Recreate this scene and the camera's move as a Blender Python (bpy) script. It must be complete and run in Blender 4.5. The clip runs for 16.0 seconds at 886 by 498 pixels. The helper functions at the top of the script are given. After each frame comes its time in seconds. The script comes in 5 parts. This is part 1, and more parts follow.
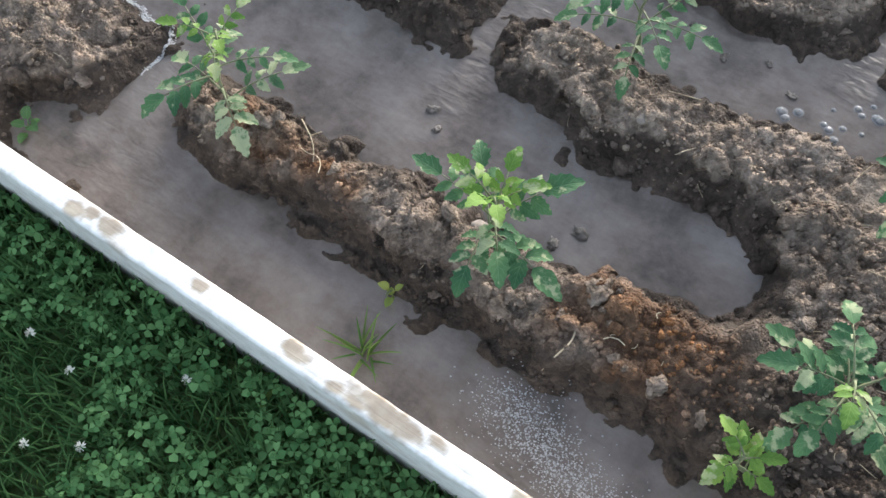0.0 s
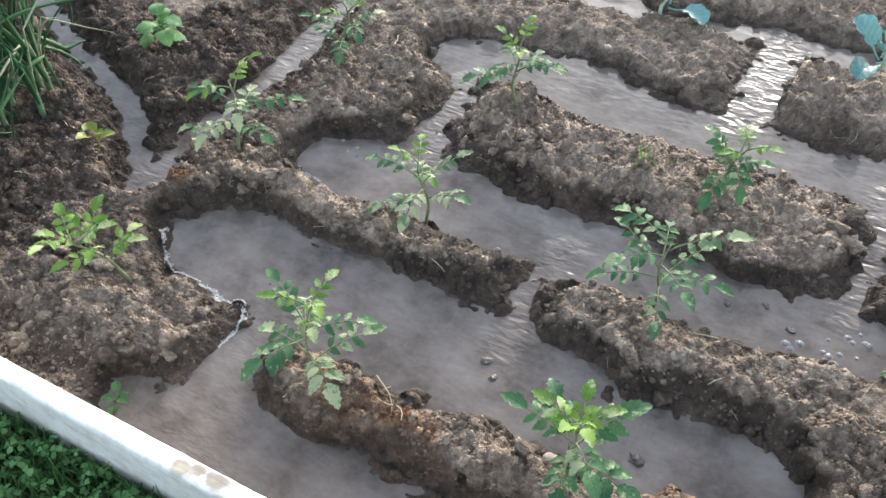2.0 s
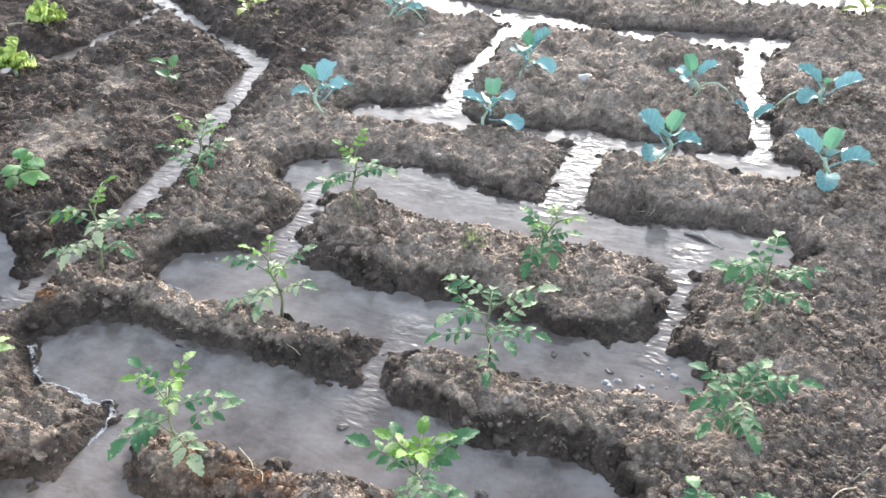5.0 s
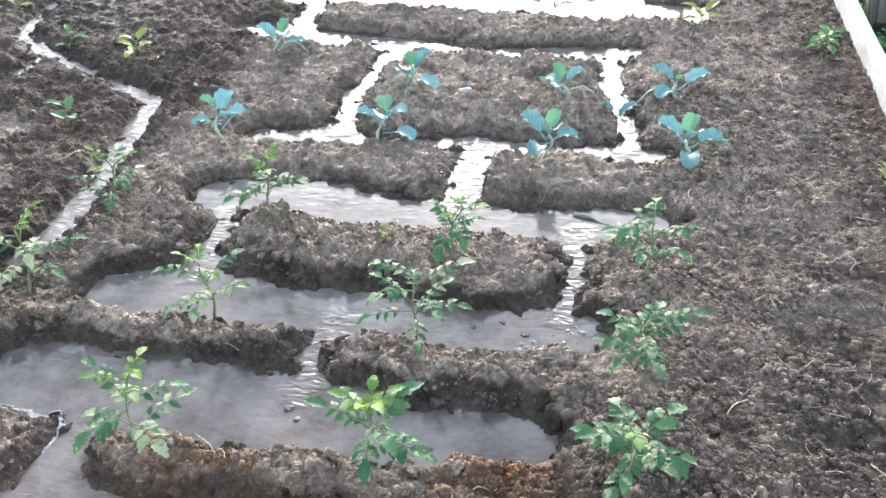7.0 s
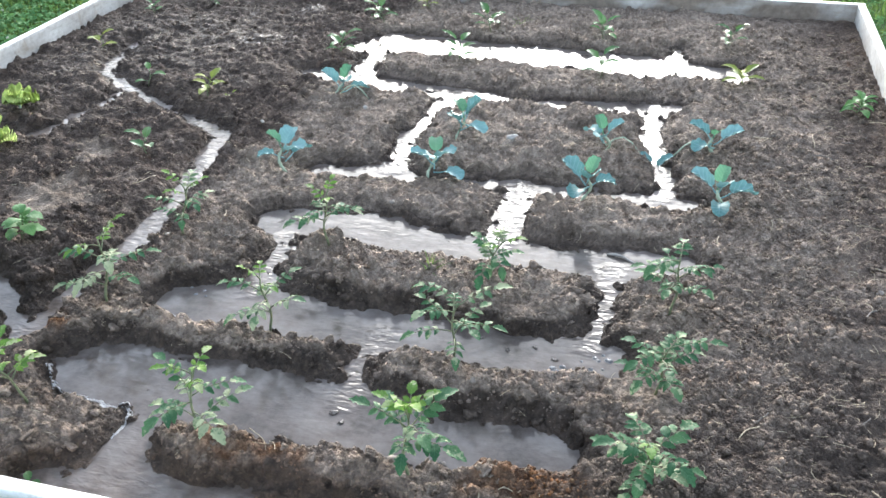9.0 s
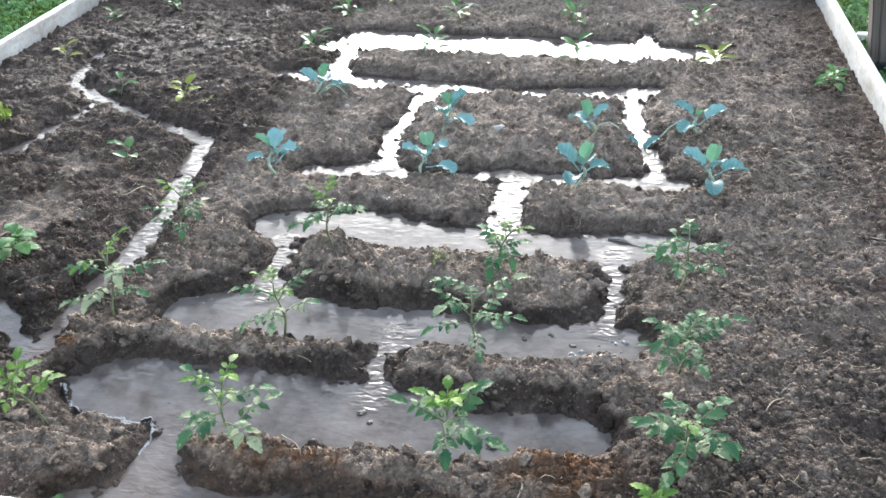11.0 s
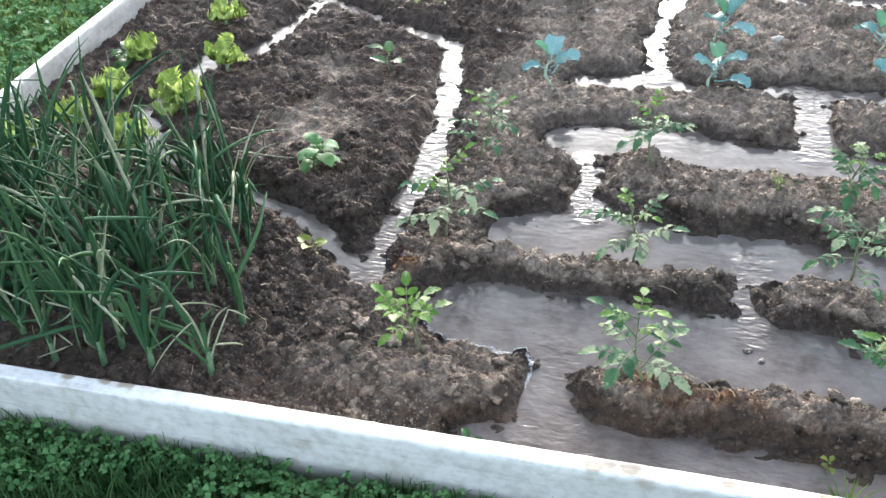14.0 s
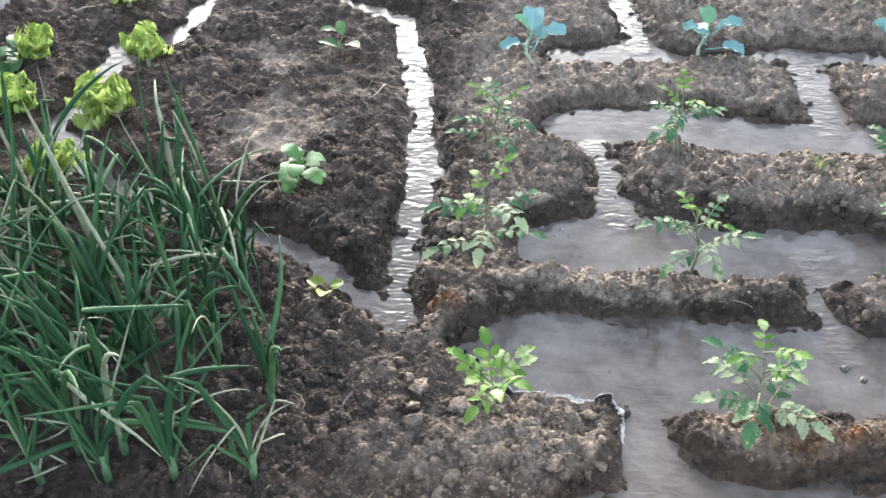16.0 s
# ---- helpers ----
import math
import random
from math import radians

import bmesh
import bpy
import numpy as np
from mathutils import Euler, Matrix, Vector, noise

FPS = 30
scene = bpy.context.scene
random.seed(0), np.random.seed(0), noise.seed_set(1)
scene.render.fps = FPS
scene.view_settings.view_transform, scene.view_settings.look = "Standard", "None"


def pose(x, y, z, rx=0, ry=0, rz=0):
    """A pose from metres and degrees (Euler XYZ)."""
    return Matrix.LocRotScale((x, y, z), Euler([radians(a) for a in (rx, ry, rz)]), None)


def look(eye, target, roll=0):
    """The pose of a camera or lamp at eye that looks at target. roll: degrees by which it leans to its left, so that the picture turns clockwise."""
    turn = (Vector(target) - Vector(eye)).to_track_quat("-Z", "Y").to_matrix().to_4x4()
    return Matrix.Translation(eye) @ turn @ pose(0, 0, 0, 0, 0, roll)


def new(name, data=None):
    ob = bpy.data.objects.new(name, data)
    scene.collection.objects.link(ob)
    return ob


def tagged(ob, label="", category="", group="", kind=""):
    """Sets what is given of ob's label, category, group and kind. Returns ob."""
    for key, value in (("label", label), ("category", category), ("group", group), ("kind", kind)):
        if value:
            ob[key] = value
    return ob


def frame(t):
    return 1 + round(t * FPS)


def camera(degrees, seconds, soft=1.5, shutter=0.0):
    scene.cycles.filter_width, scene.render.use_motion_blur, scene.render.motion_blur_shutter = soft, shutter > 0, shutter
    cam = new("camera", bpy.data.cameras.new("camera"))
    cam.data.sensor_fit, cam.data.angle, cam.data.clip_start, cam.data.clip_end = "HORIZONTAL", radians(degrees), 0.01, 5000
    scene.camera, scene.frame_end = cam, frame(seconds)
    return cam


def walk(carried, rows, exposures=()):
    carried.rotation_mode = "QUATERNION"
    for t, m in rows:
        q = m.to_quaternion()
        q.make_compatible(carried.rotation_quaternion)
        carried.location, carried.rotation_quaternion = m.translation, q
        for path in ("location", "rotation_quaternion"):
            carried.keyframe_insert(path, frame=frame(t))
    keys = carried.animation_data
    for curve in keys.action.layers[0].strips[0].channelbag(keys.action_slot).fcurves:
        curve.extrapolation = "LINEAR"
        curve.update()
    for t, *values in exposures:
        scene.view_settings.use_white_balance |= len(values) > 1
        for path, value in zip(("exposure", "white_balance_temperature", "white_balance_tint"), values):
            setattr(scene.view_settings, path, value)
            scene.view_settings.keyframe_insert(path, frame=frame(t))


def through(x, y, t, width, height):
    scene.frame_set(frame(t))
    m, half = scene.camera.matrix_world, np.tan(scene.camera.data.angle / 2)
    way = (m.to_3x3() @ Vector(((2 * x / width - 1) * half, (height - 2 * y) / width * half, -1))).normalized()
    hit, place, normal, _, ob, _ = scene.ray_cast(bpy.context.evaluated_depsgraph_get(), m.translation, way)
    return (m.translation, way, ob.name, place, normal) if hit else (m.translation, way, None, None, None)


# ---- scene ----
cam = camera(51.0, 16.0)
PATH = [
    (0, (1.433, -0.209, 1.329), (0.847, 0.462, -0.462), -7.3),
    (0.5, (1.364, -0.296, 1.36), (0.684, 0.528, -0.332), -4.4),
    (1, (1.323, -0.357, 1.396), (0.612, 0.597, -0.211), -3.7),
    (1.5, (1.295, -0.432, 1.438), (0.577, 0.681, -0.061), -3.4),
    (2, (1.322, -0.476, 1.468), (0.618, 0.71, 0.019), -2.3),
    (2.5, (1.363, -0.5, 1.472), (0.678, 0.724, 0.046), -1.3),
    (3, (1.434, -0.537, 1.481), (0.747, 0.749, 0.112), -1.4),
    (3.5, (1.471, -0.626, 1.47), (0.804, 0.732, 0.162), -1.2),
    (4, (1.54, -0.63, 1.495), (0.862, 0.73, 0.195), -2.4),
    (4.2, (1.553, -0.629, 1.503), (0.898, 0.762, 0.223), -2.2),
    (6.3, (1.523, -0.851, 1.478), (1.034, 0.687, 0.298), -2.6),
    (6.5, (1.529, -0.879, 1.492), (1.082, 0.674, 0.314), -2.3),
    (7, (1.504, -0.948, 1.487), (1.166, 0.671, 0.363), -1.6),
    (7.5, (1.516, -0.994, 1.506), (1.23, 0.662, 0.422), -1.5),
    (8, (1.523, -1.027, 1.529), (1.25, 0.663, 0.496), -1.5),
    (8.5, (1.546, -1.058, 1.54), (1.227, 0.674, 0.593), -1.1),
    (9, (1.56, -1.149, 1.536), (1.114, 0.51, 0.512), -0.5),
    (9.2, (1.583, -1.166, 1.552), (1.071, 0.457, 0.501), -0.5),
    (11.3, (1.319, -1.196, 1.539), (1.022, 0.485, 0.497), -1.2),
    (11.5, (1.265, -1.222, 1.549), (1.039, 0.459, 0.489), 1.1),
    (12, (1.225, -1.171, 1.594), (0.951, 0.487, 0.509), 1.2),
    (12.5, (1.117, -1.146, 1.571), (0.865, 0.542, 0.528), -1.4),
    (13, (0.979, -1.194, 1.551), (0.579, 0.427, 0.45), 0.7),
    (13.5, (0.751, -1.169, 1.538), (0.348, 0.393, 0.356), -1.1),
    (14, (0.552, -1.193, 1.519), (0.146, 0.35, 0.313), -2.3),
    (14.5, (0.457, -1.153, 1.526), (0.066, 0.389, 0.313), 0.5),
    (15, (0.321, -1.048, 1.481), (0.01, 0.531, 0.294), -0.9),
    (15.5, (0.162, -0.959, 1.469), (-0.079, 0.587, 0.223), 1.1),
    (16, (0.029, -0.852, 1.463), (-0.026, 0.66, 0.155), 0.7),
]
walk(cam, [(t, look(eye, target, roll)) for t, eye, target, roll in PATH], [(0, 2.08, 6030, 9), (0.5, 1.98, 6060, 9), (1.5, 2.05, 6150, 8), (2.5, 2.6, 6060, 9), (4, 2.64, 6020, 9), (6.5, 2.75, 5830, 9), (8.5, 2.45, 5830, 8), (9, 2.4, 5830, 8), (12.5, 2.38, 5830, 8), (13.5, 2.37, 5840, 8), (14.5, 2.56, 5950, 9), (16, 2.62, 5930, 9)])

# ---- light ----
world = bpy.data.worlds.new("sky")
scene.world = world
world.use_nodes = True
wn = world.node_tree
sky = wn.nodes.new("ShaderNodeTexSky")
sky.sky_type, sky.sun_disc = "NISHITA", False
sky.sun_elevation, sky.sun_rotation = radians(13), radians(-8)
sky.air_density, sky.dust_density, sky.ozone_density = 1.0, 3.0, 1.2
wn.nodes["Background"].inputs["Strength"].default_value = 0.15
haze = wn.nodes.new("ShaderNodeHueSaturation")
haze.inputs["Saturation"].default_value = 0.54
wn.links.new(sky.outputs[0], haze.inputs["Color"])
wn.links.new(haze.outputs[0], wn.nodes["Background"].inputs["Color"])
sun = new("sun", bpy.data.lights.new("sun", "SUN"))
sun.data.energy, sun.data.angle, sun.data.color = 0.4, radians(18), (1.0, 0.98, 0.95)
sun.matrix_world = look((-0.56, 4.0, 0.932), (0, 0, 0))


# ---- materials ----
def nodes_of(name):
    m = bpy.data.materials.new(name)
    m.use_nodes = True
    return m, m.node_tree, m.node_tree.nodes["Principled BSDF"]


def node(tree, kind, **inputs):
    n = tree.nodes.new(kind)
    for key, value in inputs.items():
        n.inputs[key.replace("_", " ")].default_value = value
    return n


def ramp(tree, source, stops):
    n = tree.nodes.new("ShaderNodeValToRGB")
    e = n.color_ramp.elements
    while len(e) < len(stops):
        e.new(0.5)
    for el, (at, col) in zip(e, stops):
        el.position, el.color = at, (*col, 1)
    tree.links.new(source, n.inputs["Fac"])
    return n.outputs["Color"]


def mix(tree, fac, a, b, blend="MIX"):
    n = tree.nodes.new("ShaderNodeMix")
    n.data_type, n.blend_type = "RGBA", blend
    for sock, v in ((n.inputs[0], fac), (n.inputs[6], a), (n.inputs[7], b)):
        if isinstance(v, bpy.types.NodeSocket):
            tree.links.new(v, sock)
        else:
            sock.default_value = v if isinstance(v, (int, float)) else (*v, 1)
    return n.outputs[2]


def grain(tree, scale, detail=6, rough=0.6, coords="Object"):
    c = tree.nodes.new("ShaderNodeTexCoord")
    n = node(tree, "ShaderNodeTexNoise", Scale=scale, Detail=detail, Roughness=rough)
    tree.links.new(c.outputs[coords], n.inputs["Vector"])
    return n.outputs["Fac"]


def maths(tree, op, a, b=0.0, clamp=False):
    n = tree.nodes.new("ShaderNodeMath")
    n.operation, n.use_clamp = op, clamp
    for sock, v in zip(n.inputs, (a, b)):
        if isinstance(v, bpy.types.NodeSocket):
            tree.links.new(v, sock)
        else:
            sock.default_value = v
    return n.outputs[0]


def bump(tree, bsdf, height, strength, distance):
    n = node(tree, "ShaderNodeBump", Strength=strength, Distance=distance)
    tree.links.new(height, n.inputs["Height"])
    tree.links.new(n.outputs[0], bsdf.inputs["Normal"])


def attribute(tree, name):
    n = tree.nodes.new("ShaderNodeAttribute")
    n.attribute_name = name
    return n.outputs["Fac"]


def soil_material():
    m, t, b = nodes_of("soil")
    wet, humus, rust = attribute(t, "wet"), attribute(t, "humus"), attribute(t, "rust")
    fine, mid, big = grain(t, 160, 8, 0.7), grain(t, 30, 5), grain(t, 7, 5)
    dry = ramp(t, mid, ((0.25, (0.175, 0.137, 0.108)), (0.5, (0.344, 0.273, 0.215)), (0.75, (0.50, 0.412, 0.332))))
    dark = ramp(t, mid, ((0.25, (0.068, 0.050, 0.039)), (0.55, (0.135, 0.102, 0.081)), (0.8, (0.25, 0.20, 0.165))))
    dry = mix(t, humus, dry, dark)
    red = ramp(t, mid, ((0.3, (0.13, 0.065, 0.032)), (0.65, (0.30, 0.145, 0.06))))
    dry = mix(t, rust, dry, red)
    clay = ramp(t, grain(t, 14, 5), ((0.3, (0.20, 0.155, 0.118)), (0.55, (0.30, 0.24, 0.188)), (0.75, (0.41, 0.335, 0.265))))
    dry = mix(t, attribute(t, "crust"), dry, clay)
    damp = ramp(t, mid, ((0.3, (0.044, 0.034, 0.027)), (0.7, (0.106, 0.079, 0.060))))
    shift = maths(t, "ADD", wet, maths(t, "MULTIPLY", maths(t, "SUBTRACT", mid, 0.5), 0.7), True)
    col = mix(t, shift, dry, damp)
    col = mix(t, 0.38, col, ramp(t, fine, ((0.32, (0.55, 0.52, 0.50)), (0.62, (1, 1, 1)))), "MULTIPLY")
    col = mix(t, 0.5, col, ramp(t, big, ((0.34, (0.46, 0.44, 0.42)), (0.5, (0.85, 0.84, 0.83)), (0.66, (1.2, 1.2, 1.2)))), "MULTIPLY")
    t.links.new(col, b.inputs["Base Color"])
    rough = maths(t, "SUBTRACT", 0.97, maths(t, "MULTIPLY", shift, 0.28))
    t.links.new(maths(t, "SUBTRACT", rough, maths(t, "MULTIPLY", attribute(t, "slick"), 0.5)), b.inputs["Roughness"])
    b.inputs["Specular IOR Level"].default_value = 0.18
    c = t.nodes.new("ShaderNodeTexCoord")
    crumbs = []
    for scale in (62, 130, 260):
        v = node(t, "ShaderNodeTexVoronoi", Scale=float(scale))
        wob = t.nodes.new("ShaderNodeVectorMath")
        wob.operation = "MULTIPLY_ADD"
        n = node(t, "ShaderNodeTexNoise", Scale=scale * 0.8, Detail=3.0)
        t.links.new(c.outputs["Object"], n.inputs["Vector"])
        t.links.new(n.outputs["Color"], wob.inputs[0])
        wob.inputs[1].default_value = (1.2 / scale,) * 3
        t.links.new(c.outputs["Object"], wob.inputs[2])
        t.links.new(wob.outputs[0], v.inputs["Vector"])
        if scale < 200:
            col = mix(t, 0.5, col, ramp(t, v.outputs["Color"], ((0.1, (0.5, 0.49, 0.48)), (0.55, (1.0, 1.0, 1.0)), (0.95, (1.55, 1.53, 1.5)))), "MULTIPLY")
            t.links.new(col, b.inputs["Base Color"])
        crumbs.append(maths(t, "SUBTRACT", 1.0, maths(t, "MULTIPLY", v.outputs["Distance"], v.outputs["Distance"])))
    lumps = maths(t, "ADD", maths(t, "MULTIPLY", crumbs[0], 0.8), maths(t, "ADD", maths(t, "MULTIPLY", crumbs[1], 1.0), maths(t, "MULTIPLY", crumbs[2], 0.6)))
    dryness = maths(t, "SUBTRACT", 1.2, maths(t, "ADD", maths(t, "MULTIPLY", shift, 0.8), maths(t, "MULTIPLY", attribute(t, "crust"), 0.6)))
    bump(t, b, maths(t, "ADD", maths(t, "MULTIPLY", lumps, dryness), maths(t, "MULTIPLY", fine, 0.8)), 0.9, 0.007)
    return m


def water_material():
    m, t, b = nodes_of("muddy_water")
    flow = attribute(t, "flow")
    col = ramp(t, grain(t, 6, 8, 0.7), ((0.3, (0.048, 0.039, 0.033)), (0.48, (0.132, 0.110, 0.096)), (0.7, (0.20, 0.175, 0.158))))
    b.inputs["Roughness"].default_value = 0.055
    b.inputs["IOR"].default_value = 1.333
    c = t.nodes.new("ShaderNodeTexCoord")

    def drawn_out(sx, sy, detail, twist):
        lay = t.nodes.new("ShaderNodeMapping")
        lay.inputs["Scale"].default_value = (sx, sy, 1)
        lay.inputs["Rotation"].default_value = (0, 0, 0.12)
        t.links.new(c.outputs["Object"], lay.inputs["Vector"])
        n = node(t, "ShaderNodeTexNoise", Scale=1.0, Detail=detail, Roughness=0.5, Distortion=twist)
        t.links.new(lay.outputs[0], n.inputs["Vector"])
        return n.outputs["Fac"]

    silt = ramp(t, drawn_out(9, 15, 6, 0.7), ((0.34, (0.48, 0.45, 0.42)), (0.5, (1, 1, 1)), (0.68, (1.3, 1.3, 1.3))))
    t.links.new(mix(t, 0.32, col, silt, "MULTIPLY"), b.inputs["Base Color"])
    ripples = maths(t, "ADD", drawn_out(20, 46, 1.5, 0.6), maths(t, "MULTIPLY", drawn_out(50, 95, 1.0, 0.3), 0.3))
    wave = maths(t, "MULTIPLY", ripples, maths(t, "MULTIPLY", flow, 0.55))
    calm = maths(t, "ADD", maths(t, "MULTIPLY", drawn_out(32, 70, 2, 0.8), 0.035), maths(t, "MULTIPLY", grain(t, 9, 3), 0.12))
    bump(t, b, maths(t, "ADD", wave, maths(t, "ADD", calm, maths(t, "MULTIPLY", drawn_out(9, 21, 2.5, 1.0), 0.09))), 0.6, 0.012)
    return m


def paint_material():
    m, t, b = nodes_of("white_paint")
    streak = t.nodes.new("ShaderNodeMapping")
    streak.inputs["Scale"].default_value = (3, 60, 60)
    c = t.nodes.new("ShaderNodeTexCoord")
    t.links.new(c.outputs["Object"], streak.inputs["Vector"])
    n = node(t, "ShaderNodeTexNoise", Scale=2.0, Detail=6.0, Roughness=0.65)
    t.links.new(streak.outputs[0], n.inputs["Vector"])
    col = ramp(t, n.outputs["Fac"], ((0.25, (0.56, 0.52, 0.46)), (0.42, (0.76, 0.74, 0.70)), (0.7, (0.83, 0.81, 0.775))))
    spots = ramp(t, grain(t, 9, 4, 0.5), ((0.62, (1, 1, 1)), (0.72, (0.62, 0.5, 0.38))))
    col = mix(t, 0.6, col, spots, "MULTIPLY")
    smudge = ramp(t, grain(t, 38, 6, 0.65), ((0.45, (1, 1, 1)), (0.64, (0.58, 0.55, 0.5))))
    col = mix(t, 0.5, col, smudge, "MULTIPLY")
    mud = ramp(t, grain(t, 22, 6), ((0.3, (0.28, 0.225, 0.165)), (0.7, (0.45, 0.38, 0.29))))
    col = mix(t, attribute(t, "mud"), col, mud)
    # Brown-grey for dirt and for the shade on faces turned from the sun.
    grime_and_shade = ramp(t, grain(t, 30, 6), ((0.3, (0.13, 0.10, 0.078)), (0.7, (0.25, 0.203, 0.16))))
    col = mix(t, attribute(t, "grime_and_shade"), col, grime_and_shade)
    t.links.new(col, b.inputs["Base Color"])
    b.inputs["Roughness"].default_value = 0.55
    bump(t, b, n.outputs["Fac"], 0.35, 0.004)
    return m


def leaf_material(name, dark, light, rough=0.45, through=0.35, vein=60, ribs=0.0, blotch=0.0):
    m, t, b = nodes_of(name)
    info = t.nodes.new("ShaderNodeNewGeometry")
    each = t.nodes.new("ShaderNodeObjectInfo")
    chance = maths(t, "FRACT", maths(t, "ADD", info.outputs["Random Per Island"], each.outputs["Random"]))
    n = grain(t, vein, 4)
    col = ramp(t, maths(t, "ADD", maths(t, "MULTIPLY", chance, 0.55), maths(t, "MULTIPLY", n, 0.45)), ((0.15, dark), (0.85, light)))
    if ribs:
        rib, run = attribute(t, "rib"), attribute(t, "run")
        middle = maths(t, "SUBTRACT", 1.0, maths(t, "MULTIPLY", rib, 11.0), True)
        comb = maths(t, "SINE", maths(t, "MULTIPLY", maths(t, "SUBTRACT", run, maths(t, "MULTIPLY", rib, 0.32)), 34.0))
        lines = maths(t, "MULTIPLY", maths(t, "SUBTRACT", comb, 0.72, True), 2.6)
        both = maths(t, "MAXIMUM", middle, lines, True)
        col = mix(t, maths(t, "MULTIPLY", both, ribs), col, tuple(min(1, 1.25 * v + 0.1) for v in light))
        n = maths(t, "ADD", n, maths(t, "MULTIPLY", both, -0.5))
    if blotch:
        spots = ramp(t, maths(t, "ADD", grain(t, 34, 4), maths(t, "MULTIPLY", chance, 0.16)), ((0.66 - 0.12 * blotch, (0, 0, 0)), (0.72 - 0.12 * blotch, (1, 1, 1))))
        col = mix(t, maths(t, "MULTIPLY", spots, 0.65), col, (0.44, 0.46, 0.28))
    t.links.new(col, b.inputs["Base Color"])
    b.inputs["Roughness"].default_value = rough
    b.inputs["Specular IOR Level"].default_value = 0.4 if rough < 0.58 else 0.2
    bump(t, b, n, 0.4, 0.003)
    glow = node(t, "ShaderNodeBsdfTranslucent")
    t.links.new(col, glow.inputs["Color"])
    both = node(t, "ShaderNodeMixShader", Fac=through)
    t.links.new(b.outputs[0], both.inputs[1])
    t.links.new(glow.outputs[0], both.inputs[2])
    t.links.new(both.outputs[0], t.nodes["Material Output"].inputs["Surface"])
    return m


def plain_material(name, a, c, scale=20, rough=0.8, relief=0.3):
    m, t, b = nodes_of(name)
    n = grain(t, scale, 6)
    t.links.new(ramp(t, n, ((0.3, a), (0.7, c))), b.inputs["Base Color"])
    b.inputs["Roughness"].default_value = rough
    bump(t, b, n, relief, 0.004)
    return m


SOIL, WATER, PAINT = soil_material(), water_material(), paint_material()


def turf_material():
    m, t, b = nodes_of("turf")
    fine, wide = grain(t, 45, 6), grain(t, 1.6, 5)
    col = ramp(t, fine, ((0.3, (0.03, 0.048, 0.014)), (0.7, (0.075, 0.115, 0.032))))
    col = mix(t, 0.6, col, ramp(t, wide, ((0.35, (0.65, 0.75, 0.6)), (0.65, (1.25, 1.15, 1.1)))), "MULTIPLY")
    t.links.new(col, b.inputs["Base Color"])
    b.inputs["Roughness"].default_value = 0.95
    bump(t, b, fine, 0.8, 0.01)
    return m


TURF = turf_material()


# ---- numbers for the relief ----
def hashed(ix, iy, seed):
    v = np.sin(ix * 127.1 + iy * 311.7 + seed * 74.7) * 43758.5453
    return v - np.floor(v)


def value_noise(x, y, seed):
    ix, iy = np.floor(x), np.floor(y)
    fx, fy = x - ix, y - iy
    fx, fy = fx * fx * (3 - 2 * fx), fy * fy * (3 - 2 * fy)
    a, b = hashed(ix, iy, seed), hashed(ix + 1, iy, seed)
    c, d = hashed(ix, iy + 1, seed), hashed(ix + 1, iy + 1, seed)
    return (a * (1 - fx) + b * fx) * (1 - fy) + (c * (1 - fx) + d * fx) * fy


def layered(x, y, scale, seed, octaves=4):
    total, amp, top = 0, 1.0, 0
    for o in range(octaves):
        total = total + amp * value_noise(x * scale * 2**o, y * scale * 2**o, seed + o)
        top, amp = top + amp, amp * 0.5
    return total / top - 0.5


def lumps_in_space(x, y, z, cell, seed):
    """Blunt, tilted crumbs packed in space, so that steep flanks are as lumpy as the tops."""
    wob = 0.35
    gx = x / cell + wob * layered(x + z, y, 0.8 / cell, seed + 7, 2)
    gy = y / cell + wob * layered(x, y + z, 0.8 / cell, seed + 17, 2)
    gz = z / cell + wob * layered(x - z, y, 0.8 / cell, seed + 27, 2)
    ix, iy, iz = np.floor(gx), np.floor(gy), np.floor(gz)
    best = np.zeros_like(gx)
    for dx in (-1, 0, 1):
        for dy in (-1, 0, 1):
            for dz in (-1, 0, 1):
                cx, cy, cz = ix + dx, iy + dy, iz + dz
                k = cx + 57.0 * cz
                a, b, c = hashed(k, cy, seed), hashed(k, cy, seed + 1), hashed(k, cy, seed + 2)
                size = 0.34 + 0.66 * hashed(k, cy, seed + 3) ** 2.5
                ox, oy, oz = gx - cx - a, gy - cy - b, gz - cz - c
                r = np.sqrt(ox**2 + oy**2 + oz**2) / size
                slope = 1.5 * ((a - 0.5) * oy + (b - 0.5) * oz + (c - 0.5) * ox)
                best = np.maximum(best, np.minimum(1.7 * (1 - r) * size, (0.62 + slope) * size))
    return best * cell


LEFT, RIGHT, TOP = -1.55, 2.45, 0.11
LEFT_FAR = -1.62
FAR_A, FAR_B = 3.99, 4.17
